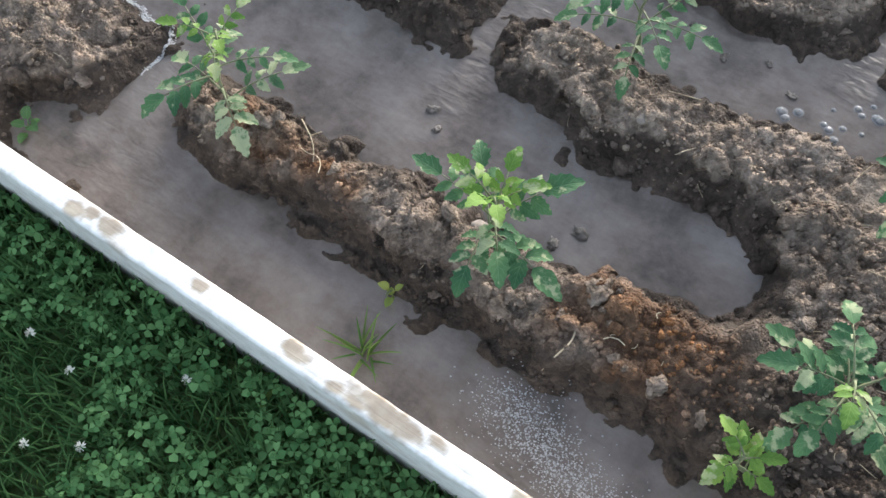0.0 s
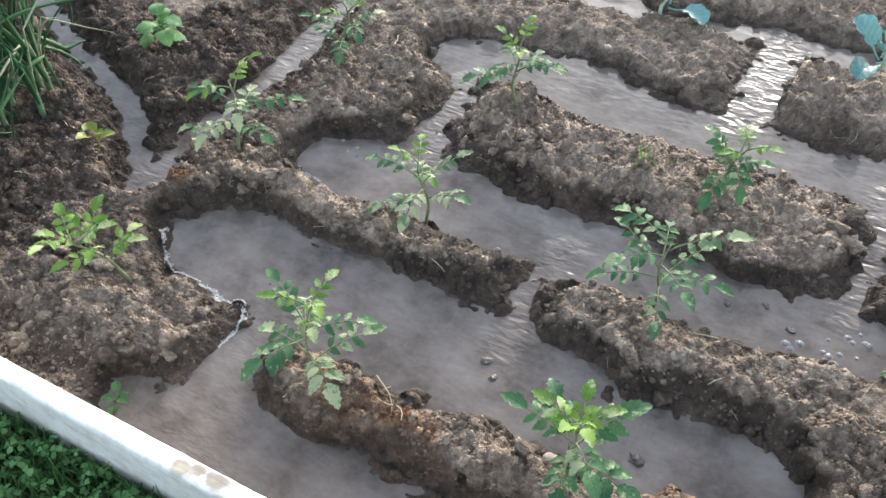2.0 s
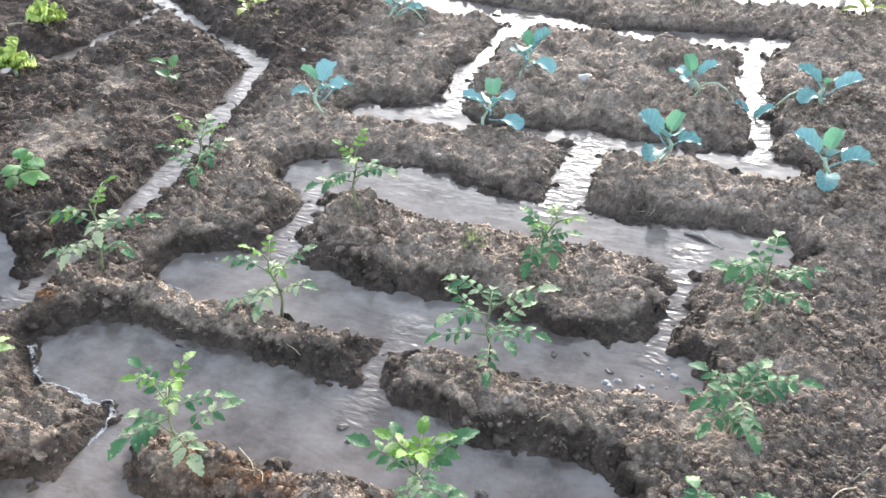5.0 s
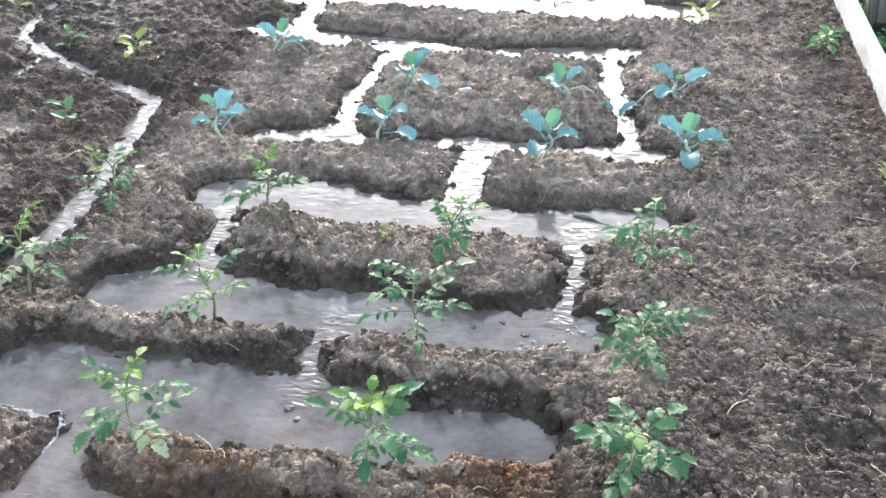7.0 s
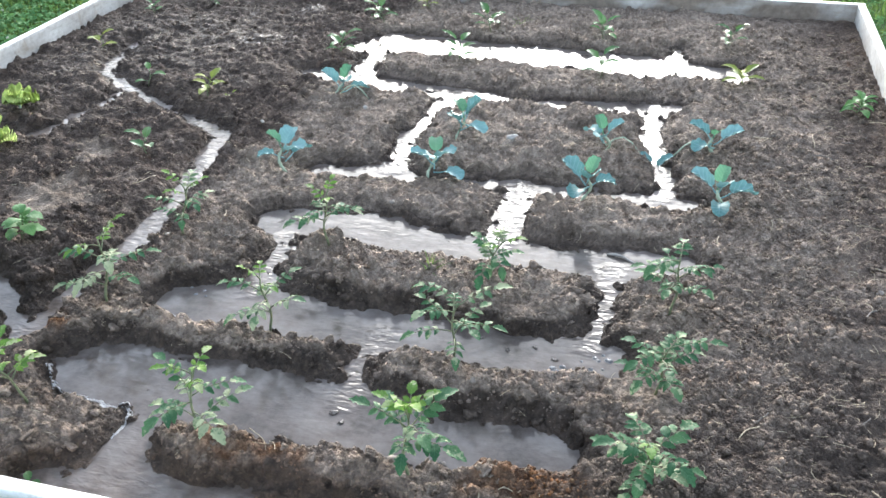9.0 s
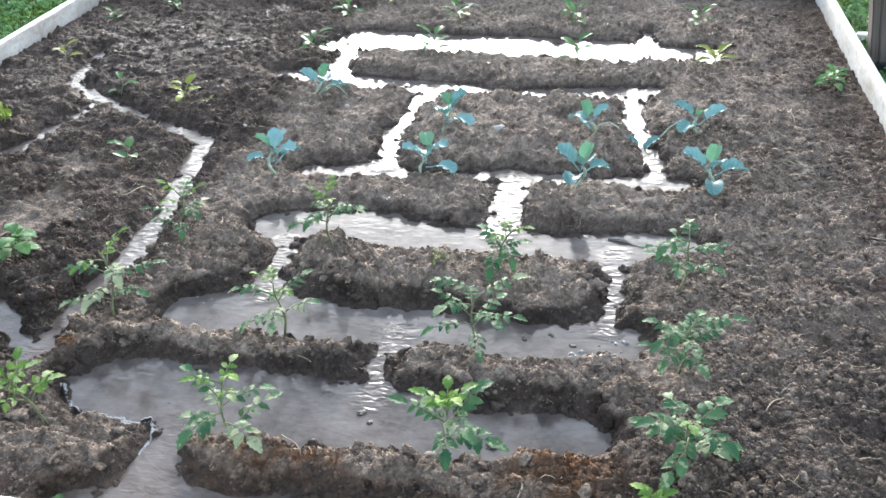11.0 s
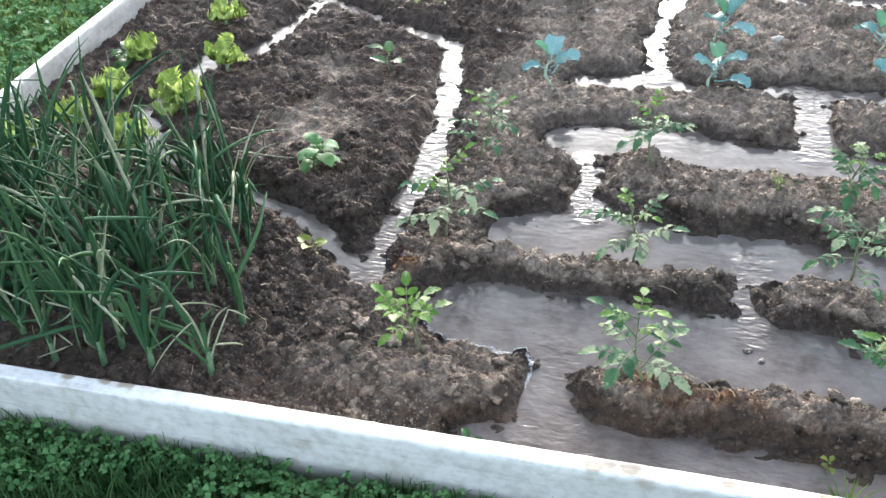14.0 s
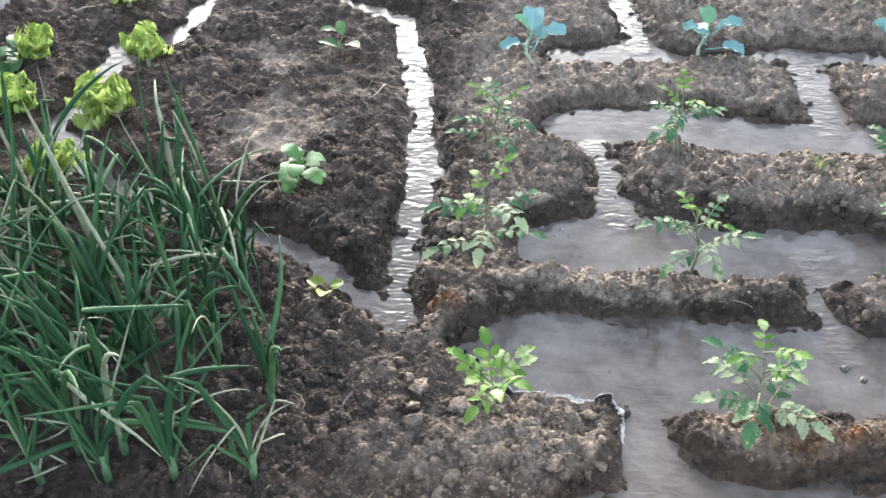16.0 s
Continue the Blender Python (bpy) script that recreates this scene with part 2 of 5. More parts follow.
# water courses: x, y and half width along the middle of each
COURSES = {
    "ditch": ((0.27, 0.10, 0.06), (0.5, 0.10, 0.09), (0.8, 0.10, 0.10), (1.1, 0.08, 0.10), (1.4, 0.10, 0.11), (1.62, 0.09, 0.08)),
    "cut_ditch": ((0.40, 0.400, 0.045), (0.41, 0.180, 0.068)),
    "pool_one": ((0.07, 0.51, 0.055), (0.2, 0.503, 0.126), (0.35, 0.498, 0.132), (0.58, 0.500, 0.142), (0.8, 0.492, 0.127), (0.95, 0.475, 0.11), (1.15, 0.465, 0.09), (1.36, 0.487, 0.083)),
    "cut_one": ((0.85, 0.840, 0.034), (0.845, 0.550, 0.036)),
    "pool_two": ((0.22, 0.862, 0.080), (0.35, 0.870, 0.110), (0.6, 0.866, 0.096), (0.9, 0.868, 0.090), (1.2, 0.846, 0.086), (1.44, 0.876, 0.086)),
    "cut_two": ((0.37, 1.270, 0.038), (0.41, 0.970, 0.038)),
    "cut_three": ((1.435, 1.330, 0.034), (1.42, 0.930, 0.031)),
    "pool_three": ((0.30, 1.380, 0.080), (0.58, 1.400, 0.122), (0.85, 1.365, 0.098), (1.1, 1.355, 0.084), (1.4, 1.365, 0.084), (1.62, 1.410, 0.075)),
    "cut_four": ((1.06, 1.860, 0.051), (1.05, 1.430, 0.051)),
    "pool_four": ((0.31, 1.805, 0.059), (0.6, 1.810, 0.066), (0.75, 1.810, 0.006), (0.95, 1.830, 0.046), (1.3, 1.825, 0.052)),
    "pool_four_end": ((1.45, 1.815, 0.060), (1.63, 1.815, 0.065)),
    "cut_five": ((0.555, 1.870, 0.044), (0.53, 2.150, 0.036), (0.56, 2.400, 0.036), (0.61, 2.660, 0.044)),
    "cut_six": ((1.55, 1.880, 0.041), (1.54, 2.170, 0.036), (1.47, 2.400, 0.036), (1.49, 2.720, 0.046)),
    "pool_five": ((-0.13, 2.760, 0.064), (0.05, 2.740, 0.104), (0.3, 2.690, 0.074), (0.55, 2.670, 0.069), (0.78, 2.670, 0.054), (0.9, 2.650, 0.008), (1.04, 2.640, 0.054), (1.3, 2.660, 0.069), (1.55, 2.710, 0.064)),
    "cut_seven": ((0.10, 2.850, 0.056), (0.08, 3.100, 0.056)),
    "pool_six": ((-0.03, 3.165, 0.090), (0.15, 3.285, 0.170), (0.5, 3.245, 0.155), (1.0, 3.250, 0.155), (1.4, 3.195, 0.160), (1.75, 3.175, 0.115)),
    "pool_six_bay": ((1.53, 3.5, 0.03), (1.53, 3.25, 0.06)),
    "main": ((-1.17, 2.98, 0.03), (-1.12, 2.56, 0.035), (-0.85, 2.36, 0.035), (-0.5, 2.16, 0.03), (-0.2, 2.0, 0.04), (-0.14, 1.55, 0.035), (-0.09, 1.15, 0.045), (-0.12, 0.76, 0.035), (-0.13, 0.58, 0.037)),
    "side": ((-0.13, 0.58, 0.03), (-0.33, 0.78, 0.034), (-0.5, 0.86, 0.034), (-0.74, 0.96, 0.036), (-1.0, 1.1, 0.044), (-1.12, 1.29, 0.048), (-1.08, 1.76, 0.055)),
    "side_back": ((-0.95, 1.80, 0.035), (-0.86, 2.28, 0.038)),
}


def from_course(x, y, course):
    best = np.full(x.shape, 9.0)
    for (ax, ay, ar), (bx, by, br) in zip(course, course[1:]):
        dx, dy = bx - ax, by - ay
        s = np.clip(((x - ax) * dx + (y - ay) * dy) / (dx * dx + dy * dy), 0, 1)
        best = np.minimum(best, np.hypot(x - ax - s * dx, y - ay - s * dy) - ar - s * (br - ar))
    return best


def from_water(x, y):
    """Metres to the nearest water's edge, less than nothing on the water."""
    wx = x + 0.066 * layered(x, y, 10, 3, 5) + 0.026 * layered(x, y, 38, 5, 3)
    wy = y + 0.066 * layered(x, y, 10, 13, 5) + 0.026 * layered(x, y, 38, 15, 3)
    k = 0.016
    return -k * np.log(sum(np.exp(-np.clip(from_course(wx, wy, c), -1, 0.6) / k) for c in COURSES.values()))


def bell(x, y, cx, cy, rx, ry):
    return np.exp(-(((x - cx) / rx) ** 2) - ((y - cy) / ry) ** 2)


def pale_crust(x, y):
    """Where a smooth pale crust lies on the mound behind the onions."""
    return np.clip(1.6 * bell(x, y, -0.47, 1.30, 0.15, 0.2) + 1.5 * bell(x, y, -0.58, 1.66, 0.1, 0.1) + 1.1 * bell(x, y, 1.57, 0.70, 0.13, 0.1) + 0.95 * bell(x, y, 1.0, 2.32, 0.34, 0.26) + 0.8 * bell(x, y, 0.3, 2.25, 0.2, 0.25) + 0.8 * bell(x, y, 1.75, 0.93, 0.14, 0.07) + 2.6 * layered(x, y, 14, 95, 4) - 0.55, 0, 1)


def soil_tints(x, y):
    """How dark with humus and how red the earth is."""
    humus = np.clip(1 - (x + 0.05) / 0.12 + 2 * layered(x, y, 4, 91, 3), 0, 1) * np.maximum(np.clip((y - 0.35) / 0.3, 0, 1), np.clip((-0.08 - x) / 0.12, 0, 1))
    humus = np.maximum(humus, 0.22 * np.clip((x - 1.68) / 0.1, 0, 1) + 0.75 * np.clip((x - 2.04 + 0.5 * layered(x, y, 5, 93, 3)) / 0.25, 0, 1))
    humus = np.maximum(humus, 1.2 * bell(x, y, 1.55, 0.24, 0.3, 0.16))
    humus = np.maximum(humus, 0.6 * bell(x, y, 1.72, 0.48, 0.16, 0.2))
    humus = np.maximum(humus, 0.95 * bell(x, y, -0.10, 0.36, 0.2, 0.2))
    humus = np.maximum(humus, 0.4 * np.clip((0.42 - y) / 0.08, 0, 1) * np.clip((x - 0.45) / 0.3, 0, 1) * (1 + 2.4 * layered(x, y, 7, 94, 2)))
    humus = np.maximum(humus, 1.5 * bell(x, y, 2.16, 0.55, 0.3, 0.48))
    humus = np.maximum(humus, 0.9 * bell(x, y, 1.78, 0.5, 0.18, 0.36))
    humus = humus * (1 - pale_crust(x, y)) * (1 - 0.9 * bell(x, y, 1.57, 0.70, 0.11, 0.09))
    rust = 1.5 * bell(x, y, 1.36, 0.30, 0.14, 0.09) + 0.95 * bell(x, y, 0.66, 0.27, 0.24, 0.06) + bell(x, y, -0.04, 0.62, 0.06, 0.06)
    rust = rust + 0.5 * bell(x, y, 1.52, 0.68, 0.12, 0.1) + 0.6 * bell(x, y, 0.13, 0.36, 0.1, 0.07) + 1.6 * layered(x, y, 18, 99, 3)
    return np.clip(humus, 0, 1), np.clip(rust - 0.35, 0, 1)


def heap(x, y):
    """The smooth shape of the earth: height, metres to the water, and the share of the full height that is reached."""
    d = from_water(x, y)
    rise = 0.076 - 0.03 * np.clip((y - 0.5) / 1.0, 0, 1) - 0.008 * np.clip((y - 2.6) / 0.8, 0, 1)
    rise = rise - 0.012 * np.clip((y - 3.55) / 0.3, 0, 1) - 0.015 * bell(x, y, -0.75, 0.3, 0.5, 0.35)
    rise = rise + 0.02 * layered(x, y, 3, 21, 3) + 0.044 * layered(x, y, 9, 25, 4)
    rise = rise - 0.02 * bell(x, y, 2.14, 0.58, 0.2, 0.36)
    rise = rise - 0.035 * np.clip((x - 1.95) / 0.4, 0, 1) - 0.025 * np.clip((-1.2 - x) / 0.2, 0, 1)
    rise = rise - 0.04 * bell(x, y, 0.1, 0.09, 0.3, 0.09) - 0.018 * bell(x, y, 0.5, 0.68, 0.35, 0.12) - 0.055 * bell(x, y, 0.2, 0.355, 0.2, 0.09)
    rise = np.maximum(0.88 * rise, 0.012)
    foot = 0.024 * np.clip(1 + 3.2 * layered(x, y, 8, 47, 3), 0.15, 2.6) + 0.034 * bell(x, y, 1.28, 0.6, 0.28, 0.07) + 0.02 * bell(x, y, 0.9, 0.2, 0.5, 0.06)
    bank = (0.02 + 0.008 * np.clip((y - 0.5) / 0.6, 0, 1)) * np.clip(1 + 1.8 * layered(x, y, 7, 45, 3), 0.5, 2.0)
    share = 0.3 * np.clip(d / foot, 0, 1) ** 0.8 + 0.7 * (1 - np.exp(-((np.clip(d - 0.45 * foot, 0, 1) / bank) ** 1.7)))
    bed = np.maximum(d * 0.6, -0.018) + 0.12 * np.clip(layered(x, y, 15, 81, 3) - 0.2, 0, 1)
    bed = bed + 0.1 * np.clip(layered(x, y, 20, 83, 4) - 0.03, 0, 1) * np.clip(1 + d / 0.07, 0, 1)
    return np.where(d > 0, rise * share, bed), d, share


def soil_height(x, y, lumps=True):
    h, d, share = heap(x, y)
    return h + crumbs_out(x, y, h, d, share) if lumps else h


def crumbs_out(x, y, z, d, share):
    """How far the crumbs and clods stand out of the smooth heap; the soaked foot is smoothed."""
    loose = np.clip((share - 0.45) / 0.35, 0.12, 1) * np.clip((d + 0.002) / 0.02, 0, 1)
    wide = np.clip(0.72 + 1.9 * layered(x, y, 5, 31, 2), 0.25, 1.35) * (1 - 0.8 * pale_crust(x, y))
    wide = wide * (1 - 0.6 * bell(x, y, -0.75, 3.2, 0.75, 0.65)) * (1 - 0.5 * np.clip((x - 1.6) / 0.1, 0, 1)) * (1 - 0.5 * np.clip((x - 2.0) / 0.2, 0, 1))
    rim = np.clip((d + 0.008) / 0.016, 0, 1) * (0.35 + 0.65 * loose)
    out = loose * wide * (0.40 * lumps_in_space(x, y, z, 0.07, 41) + 0.60 * lumps_in_space(x, y, z, 0.036, 51))
    out = out + rim * (0.35 + 0.65 * wide) * (0.85 * lumps_in_space(x, y, z, 0.020, 55) + 0.85 * lumps_in_space(x, y, z, 0.0115, 61))
    return out - 0.012 * loose * wide + (0.3 + rim) * 0.02 * layered(x + z, y, 26, 71, 5)


def smooth_mesh(name, verts, faces, material, attributes=()):
    me = bpy.data.meshes.new(name)
    me.vertices.add(len(verts))
    me.vertices.foreach_set("co", np.asarray(verts, np.float32).ravel())
    faces = np.asarray(faces, np.int32)
    me.loops.add(faces.size)
    me.loops.foreach_set("vertex_index", faces.ravel())
    me.polygons.add(len(faces))
    me.polygons.foreach_set("loop_start", np.arange(0, faces.size, faces.shape[1], dtype=np.int32))
    me.polygons.foreach_set("use_smooth", np.ones(len(faces), bool))
    for key, values in attributes:
        me.attributes.new(key, "FLOAT", "POINT").data.foreach_set("value", np.asarray(values, np.float32))
    me.materials.append(material)
    me.update(calc_edges=True)
    return me


def sheet(xs, ys):
    """Rows and columns of a sheet as points and four-sided faces."""
    gx, gy = np.meshgrid(xs, ys)
    n, m = len(xs), len(ys)
    i = (np.arange(m - 1)[:, None] * n + np.arange(n - 1)).ravel()
    return gx.ravel(), gy.ravel(), np.stack([i, i + 1, i + n + 1, i + n], 1)


# ---- ground, soil and water ----
def left_edge(y):
    return LEFT + (LEFT_FAR - LEFT) * np.clip(y / FAR_A, 0, 1)


def far_edge(x):
    return FAR_A + (FAR_B - FAR_A) * (x - LEFT) / (RIGHT - LEFT)


def build_soil():
    xs = np.concatenate([np.linspace(LEFT - 0.005, -0.5, 155)[:-1], np.linspace(-0.5, 1.85, 575)[:-1], np.linspace(1.85, RIGHT + 0.005, 98)])
    vs = np.concatenate([np.linspace(0, 0.265, 285)[:-1], np.linspace(0.265, 0.53, 190)[:-1], np.linspace(0.53, 1, 205)])
    gx, gv, faces = sheet(xs, vs)
    gy = 0.012 + gv * (far_edge(gx) - 0.012)
    gx = gx + (left_edge(gy) - LEFT) * np.clip((-0.5 - gx) / (-0.5 - LEFT), 0, 1.02)
    low, d, share = heap(gx, gy)
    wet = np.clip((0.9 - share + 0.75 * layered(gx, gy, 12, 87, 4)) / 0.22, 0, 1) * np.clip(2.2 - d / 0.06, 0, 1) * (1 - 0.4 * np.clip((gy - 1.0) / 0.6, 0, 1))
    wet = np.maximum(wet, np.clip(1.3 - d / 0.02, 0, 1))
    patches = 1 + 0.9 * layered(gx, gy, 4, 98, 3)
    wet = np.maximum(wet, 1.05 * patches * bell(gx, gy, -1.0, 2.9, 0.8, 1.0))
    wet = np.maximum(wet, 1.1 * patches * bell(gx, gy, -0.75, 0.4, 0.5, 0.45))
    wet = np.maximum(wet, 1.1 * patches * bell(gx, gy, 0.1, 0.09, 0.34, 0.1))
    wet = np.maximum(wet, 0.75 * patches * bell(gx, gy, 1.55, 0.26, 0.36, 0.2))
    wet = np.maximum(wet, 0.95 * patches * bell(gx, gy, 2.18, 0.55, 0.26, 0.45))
    slick = np.clip(1.4 * np.maximum(bell(gx, gy, -0.52, 3.1, 0.14, 0.1), bell(gx, gy, -0.5, 3.66, 0.12, 0.08)) + 2.5 * layered(gx, gy, 9, 97, 3) - 0.5, 0, 1)
    humus, rust = soil_tints(gx, gy)
    inside = np.clip((gx - left_edge(gy)) / 0.05, 0, 1) * np.clip((RIGHT - gx) / 0.05, 0, 1) * np.clip(gy / 0.05 - 0.4, 0, 1) * np.clip((far_edge(gx) - gy) / 0.05, 0, 1)
    flank = np.clip(d / 0.012, 0, 1) * np.clip(1.6 - d / 0.06, 0, 1) * inside
    px, py = gx + flank * 0.02 * layered(gx, gy, 34, 111, 3), gy + flank * 0.02 * layered(gx, gy, 34, 121, 3)
    base = np.stack([px, py, low], 1).reshape(len(vs), len(xs), 3)
    up = np.cross(np.gradient(base, axis=1), np.gradient(base, axis=0)).reshape(-1, 3)
    up = up / np.linalg.norm(up, axis=1)[:, None] * np.stack([inside, inside, np.ones_like(inside)], 1)
    place = base.reshape(-1, 3) + up * crumbs_out(px, py, low, d, share)[:, None]
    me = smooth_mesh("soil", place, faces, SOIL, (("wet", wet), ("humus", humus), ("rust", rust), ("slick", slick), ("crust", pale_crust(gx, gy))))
    return tagged(new("ground_soil", me), "damp grey-brown garden soil heaped in ridges", "soil", kind="structure")


def build_water():
    gx, gy, faces = sheet(np.linspace(LEFT_FAR, RIGHT, 200), np.linspace(0.012, 3.98, 200))
    flow = np.zeros_like(gx)
    for key, c in COURSES.items():
        strength = 0.16 if key.startswith("pool") else 0.75 if key == "ditch" else 0.5 if key == "cut_ditch" else 0.3 if key.startswith("side") else 1.0
        flow = np.maximum(flow, strength * np.clip(1 - from_course(gx, gy, c) / 0.025, 0, 1))
    flow = np.maximum(flow, 3.2 * bell(gx, gy, 1.33, 0.09, 0.12, 0.07))
    flow = np.maximum(flow, 0.3 * bell(gx, gy, 0.6, 1.4, 0.3, 0.1))
    me = smooth_mesh("water", np.stack([gx, gy, 0 * gx], 1), faces, WATER, (("flow", flow),))
    tagged(new("water", me), "shallow muddy irrigation water filling the furrows", "water", kind="structure")


def build_lawn_ground():
    xs = np.array([-60, -20, -8, -4, -2.5, -1.6, 0, 1.5, 2.5, 4, 6, 12, 30, 60])
    ys = np.array([-60, -20, -6, -2, -1, -0.05, 1, 2, 3, 4.1, 5, 6, 8, 12, 25, 60])
    gx, gy, faces = sheet(xs, ys)
    me = smooth_mesh("lawn", np.stack([gx, gy, 0 * gx - 0.065], 1), faces, TURF)
    tagged(new("ground", me), "lawn soil under short green grass", "ground", kind="structure")


GROUND_SOIL = build_soil()
build_water()
build_lawn_ground()


def part(name, bm, material, parent, label=""):
    me = bpy.data.meshes.new(name)
    bm.to_mesh(me)
    bm.free()
    me.materials.append(material)
    ob = new(name, me)
    ob.parent = parent
    return tagged(ob, label) if label else ob


def thing(name, place, label, category, group=""):
    ob = new(name)
    ob.location = place
    return tagged(ob, label, category, group)


def box(bm, size, m, bevel=0.004):
    made = bmesh.ops.create_cube(bm, size=1.0, matrix=m @ Matrix.Diagonal((*size, 1)))
    edges = list({e for v in made["verts"] for e in v.link_edges})
    if bevel:
        bmesh.ops.bevel(bm, geom=edges, offset=bevel, segments=2, affect="EDGES")


def build_frame():
    frame_ = thing("raised_bed_frame", (0, 0, 0), "white-painted timber boards edging the raised garden bed", "garden edging")
    wide = 0.038

    def plank(a, b, label="", stations=160, splashes=(), dirt_and_shade=0.0, inner=1):
        (ax, ay), (bx, by) = a, b
        long = math.hypot(bx - ax, by - ay)
        r, half, tall = 0.004, wide / 2, 0.19
        rim = [(-half, -tall), (-half, -0.1), (-half, -0.07), (-half, -0.05), (-half, -0.03), (-half, -0.014), (-half, -r), (-half + 0.3 * r, -0.3 * r), (-half + r, 0)]
        rim += [(-half + r + (wide - 2 * r) * k / 9, 0) for k in range(1, 9)]
        rim += [(half - r, 0), (half - 0.3 * r, -0.3 * r), (half, -r), (half, -0.014), (half, -0.03), (half, -0.05), (half, -0.07), (half, -0.1), (half, -tall)]
        rim = np.array(rim)
        n, m = stations, len(rim)
        sx = np.repeat(np.linspace(-long / 2, long / 2, n), m)
        py, pz = np.tile(rim[:, 0], n), np.tile(rim[:, 1], n)
        py = py + 0.005 * layered(sx, 0 * sx + ax, 1.2, 5, 3) + 0.0015 * layered(sx, pz, 40, 6, 2)
        pz = pz + 0.006 * layered(sx, 0 * sx + by, 1.5, 9, 3) + 0.0012 * layered(sx, py, 60, 8, 2)
        i = (np.arange(n - 1)[:, None] * m + np.arange(m)).ravel()
        j = (np.arange(n - 1)[:, None] * m + (np.arange(m) + 1) % m).ravel()
        faces = np.stack([i, i + m, j + m, j], 1)
        mud = np.zeros(n * m)
        for x, y, size in splashes:
            mud = np.maximum(mud, 1.5 * np.exp(-(((sx - x + (ax + bx) / 2) / (1.5 * size)) ** 2 + ((py - y) / size) ** 2) ** 2 * 0.7) * (pz > -0.01))
        mud = np.clip(mud + 2.2 * layered(sx, py, 70, 3, 3) * (mud > 0.05), 0, 1) + 0.6 * np.clip(-0.10 - pz + 0.12 * layered(sx, 2 * pz, 9, 4, 3), 0, 0.06) / 0.06
        # Darkens one side face: dirt, plus shade put into the paint's colour.
        grime_and_shade = dirt_and_shade * (py * inner > half - 0.008) * (pz < -0.004) * np.clip(0.8 + 1.3 * layered(sx, 3 * pz, 7, 14, 3) - 3 * (pz + 0.05), 0, 1)
        me = smooth_mesh("board", np.stack([sx, py, pz], 1), faces, PAINT, (("mud", np.clip(mud, 0, 1)), ("grime_and_shade", np.clip(grime_and_shade, 0, 1))))
        ob = new("board", me)
        ob.parent = frame_
        if label:
            tagged(ob, label)
        ob.matrix_local = pose((ax + bx) / 2, (ay + by) / 2, TOP, 0, 0, math.degrees(math.atan2(by - ay, bx - ax)))

    marks = ((0.52, -0.006, 0.012), (0.55, 0.006, 0.009), (0.585, 0.004, 0.014), (0.77, 0.006, 0.009), (0.95, 0.004, 0.014), (1.03, -0.008, 0.009), (1.07, 0.002, 0.016), (1.11, 0.000, 0.018), (1.15, -0.004, 0.016), (1.19, 0.008, 0.01), (1.33, 0.004, 0.014), (-0.62, 0.012, 0.008), (-0.48, 0.012, 0.011), (-0.53, 0.014, 0.008))
    plank((LEFT - 0.02, 0), (RIGHT + 0.02, 0), "white board spotted with dried mud", 900, marks, 0.28, -1)
    plank((LEFT, 0.02), (LEFT_FAR, FAR_A - 0.02), dirt_and_shade=0.55, inner=-1)
    plank((RIGHT, 0.02), (RIGHT, FAR_B - 0.02), dirt_and_shade=0.42, inner=1)
    plank((LEFT_FAR - 0.02, FAR_A - 0.003), (RIGHT + 0.02, FAR_B), dirt_and_shade=1.2, inner=-1)


build_frame()


# ---- plants ----
def tube(bm, points, radii, sides=6):
    rings = []
    for i, p in enumerate(points):
        p = Vector(p)
        ahead = (Vector(points[min(i + 1, len(points) - 1)]) - Vector(points[max(i - 1, 0)])).normalized()
        side = ahead.cross(Vector((0.31, 0.17, 0.93)) if abs(ahead.z) < 0.9 else Vector((1, 0, 0))).normalized()
        up = side.cross(ahead)
        rings.append([bm.verts.new(p + radii[i] * (math.cos(a) * side + math.sin(a) * up)) for a in (2 * math.pi * k / sides for k in range(sides))])
    for a, b in zip(rings, rings[1:]):
        for k in range(sides):
            bm.faces.new((a[k], a[(k + 1) % sides], b[(k + 1) % sides], b[k])).smooth = True
    bm.faces.new(rings[-1])
    bm.faces.new(rings[0][::-1])


def leaf_blade(bm, base, ahead, up, long, widths, fold=0.35, droop=0.6, cup=0.0, wave=0.0, cols=1, runs=None):
    """A leaf from base along ahead: half widths from stalk to tip, folded at the midrib, bending down by droop radians."""
    p, ahead, up = Vector(base), Vector(ahead).normalized(), Vector(up)
    side = ahead.cross(up).normalized()
    up = side.cross(ahead).normalized()
    rib = bm.verts.layers.float.get("rib") or bm.verts.layers.float.new("rib")
    run = bm.verts.layers.float.get("run") or bm.verts.layers.float.new("run")
    rows, n = [], len(widths)
    runs = runs or [i / (n - 1) for i in range(n)]
    phase = random.uniform(0, 6)
    for i, w in enumerate(widths):
        row = []
        for c in range(-cols, cols + 1):
            s = c / cols
            lift = abs(s) * w * math.sin(fold) + cup * w * s * s + wave * w * abs(s) * math.sin(phase + i * 2.1 + c * 1.7)
            v = bm.verts.new(p + side * (s * w * math.cos(fold)) + up * lift)
            v[rib], v[run] = abs(s), runs[i]
            row.append(v)
        rows.append(row)
        if i < n - 1:
            step = runs[i + 1] - runs[i]
            turn = Matrix.Rotation(-droop * step, 3, side)
            ahead, up = turn @ ahead, turn @ up
            p = p + ahead * (long * step)
    for a, b in zip(rows, rows[1:]):
        for k in range(2 * cols):
            bm.faces.new((a[k], a[k + 1], b[k + 1], b[k])).smooth = True


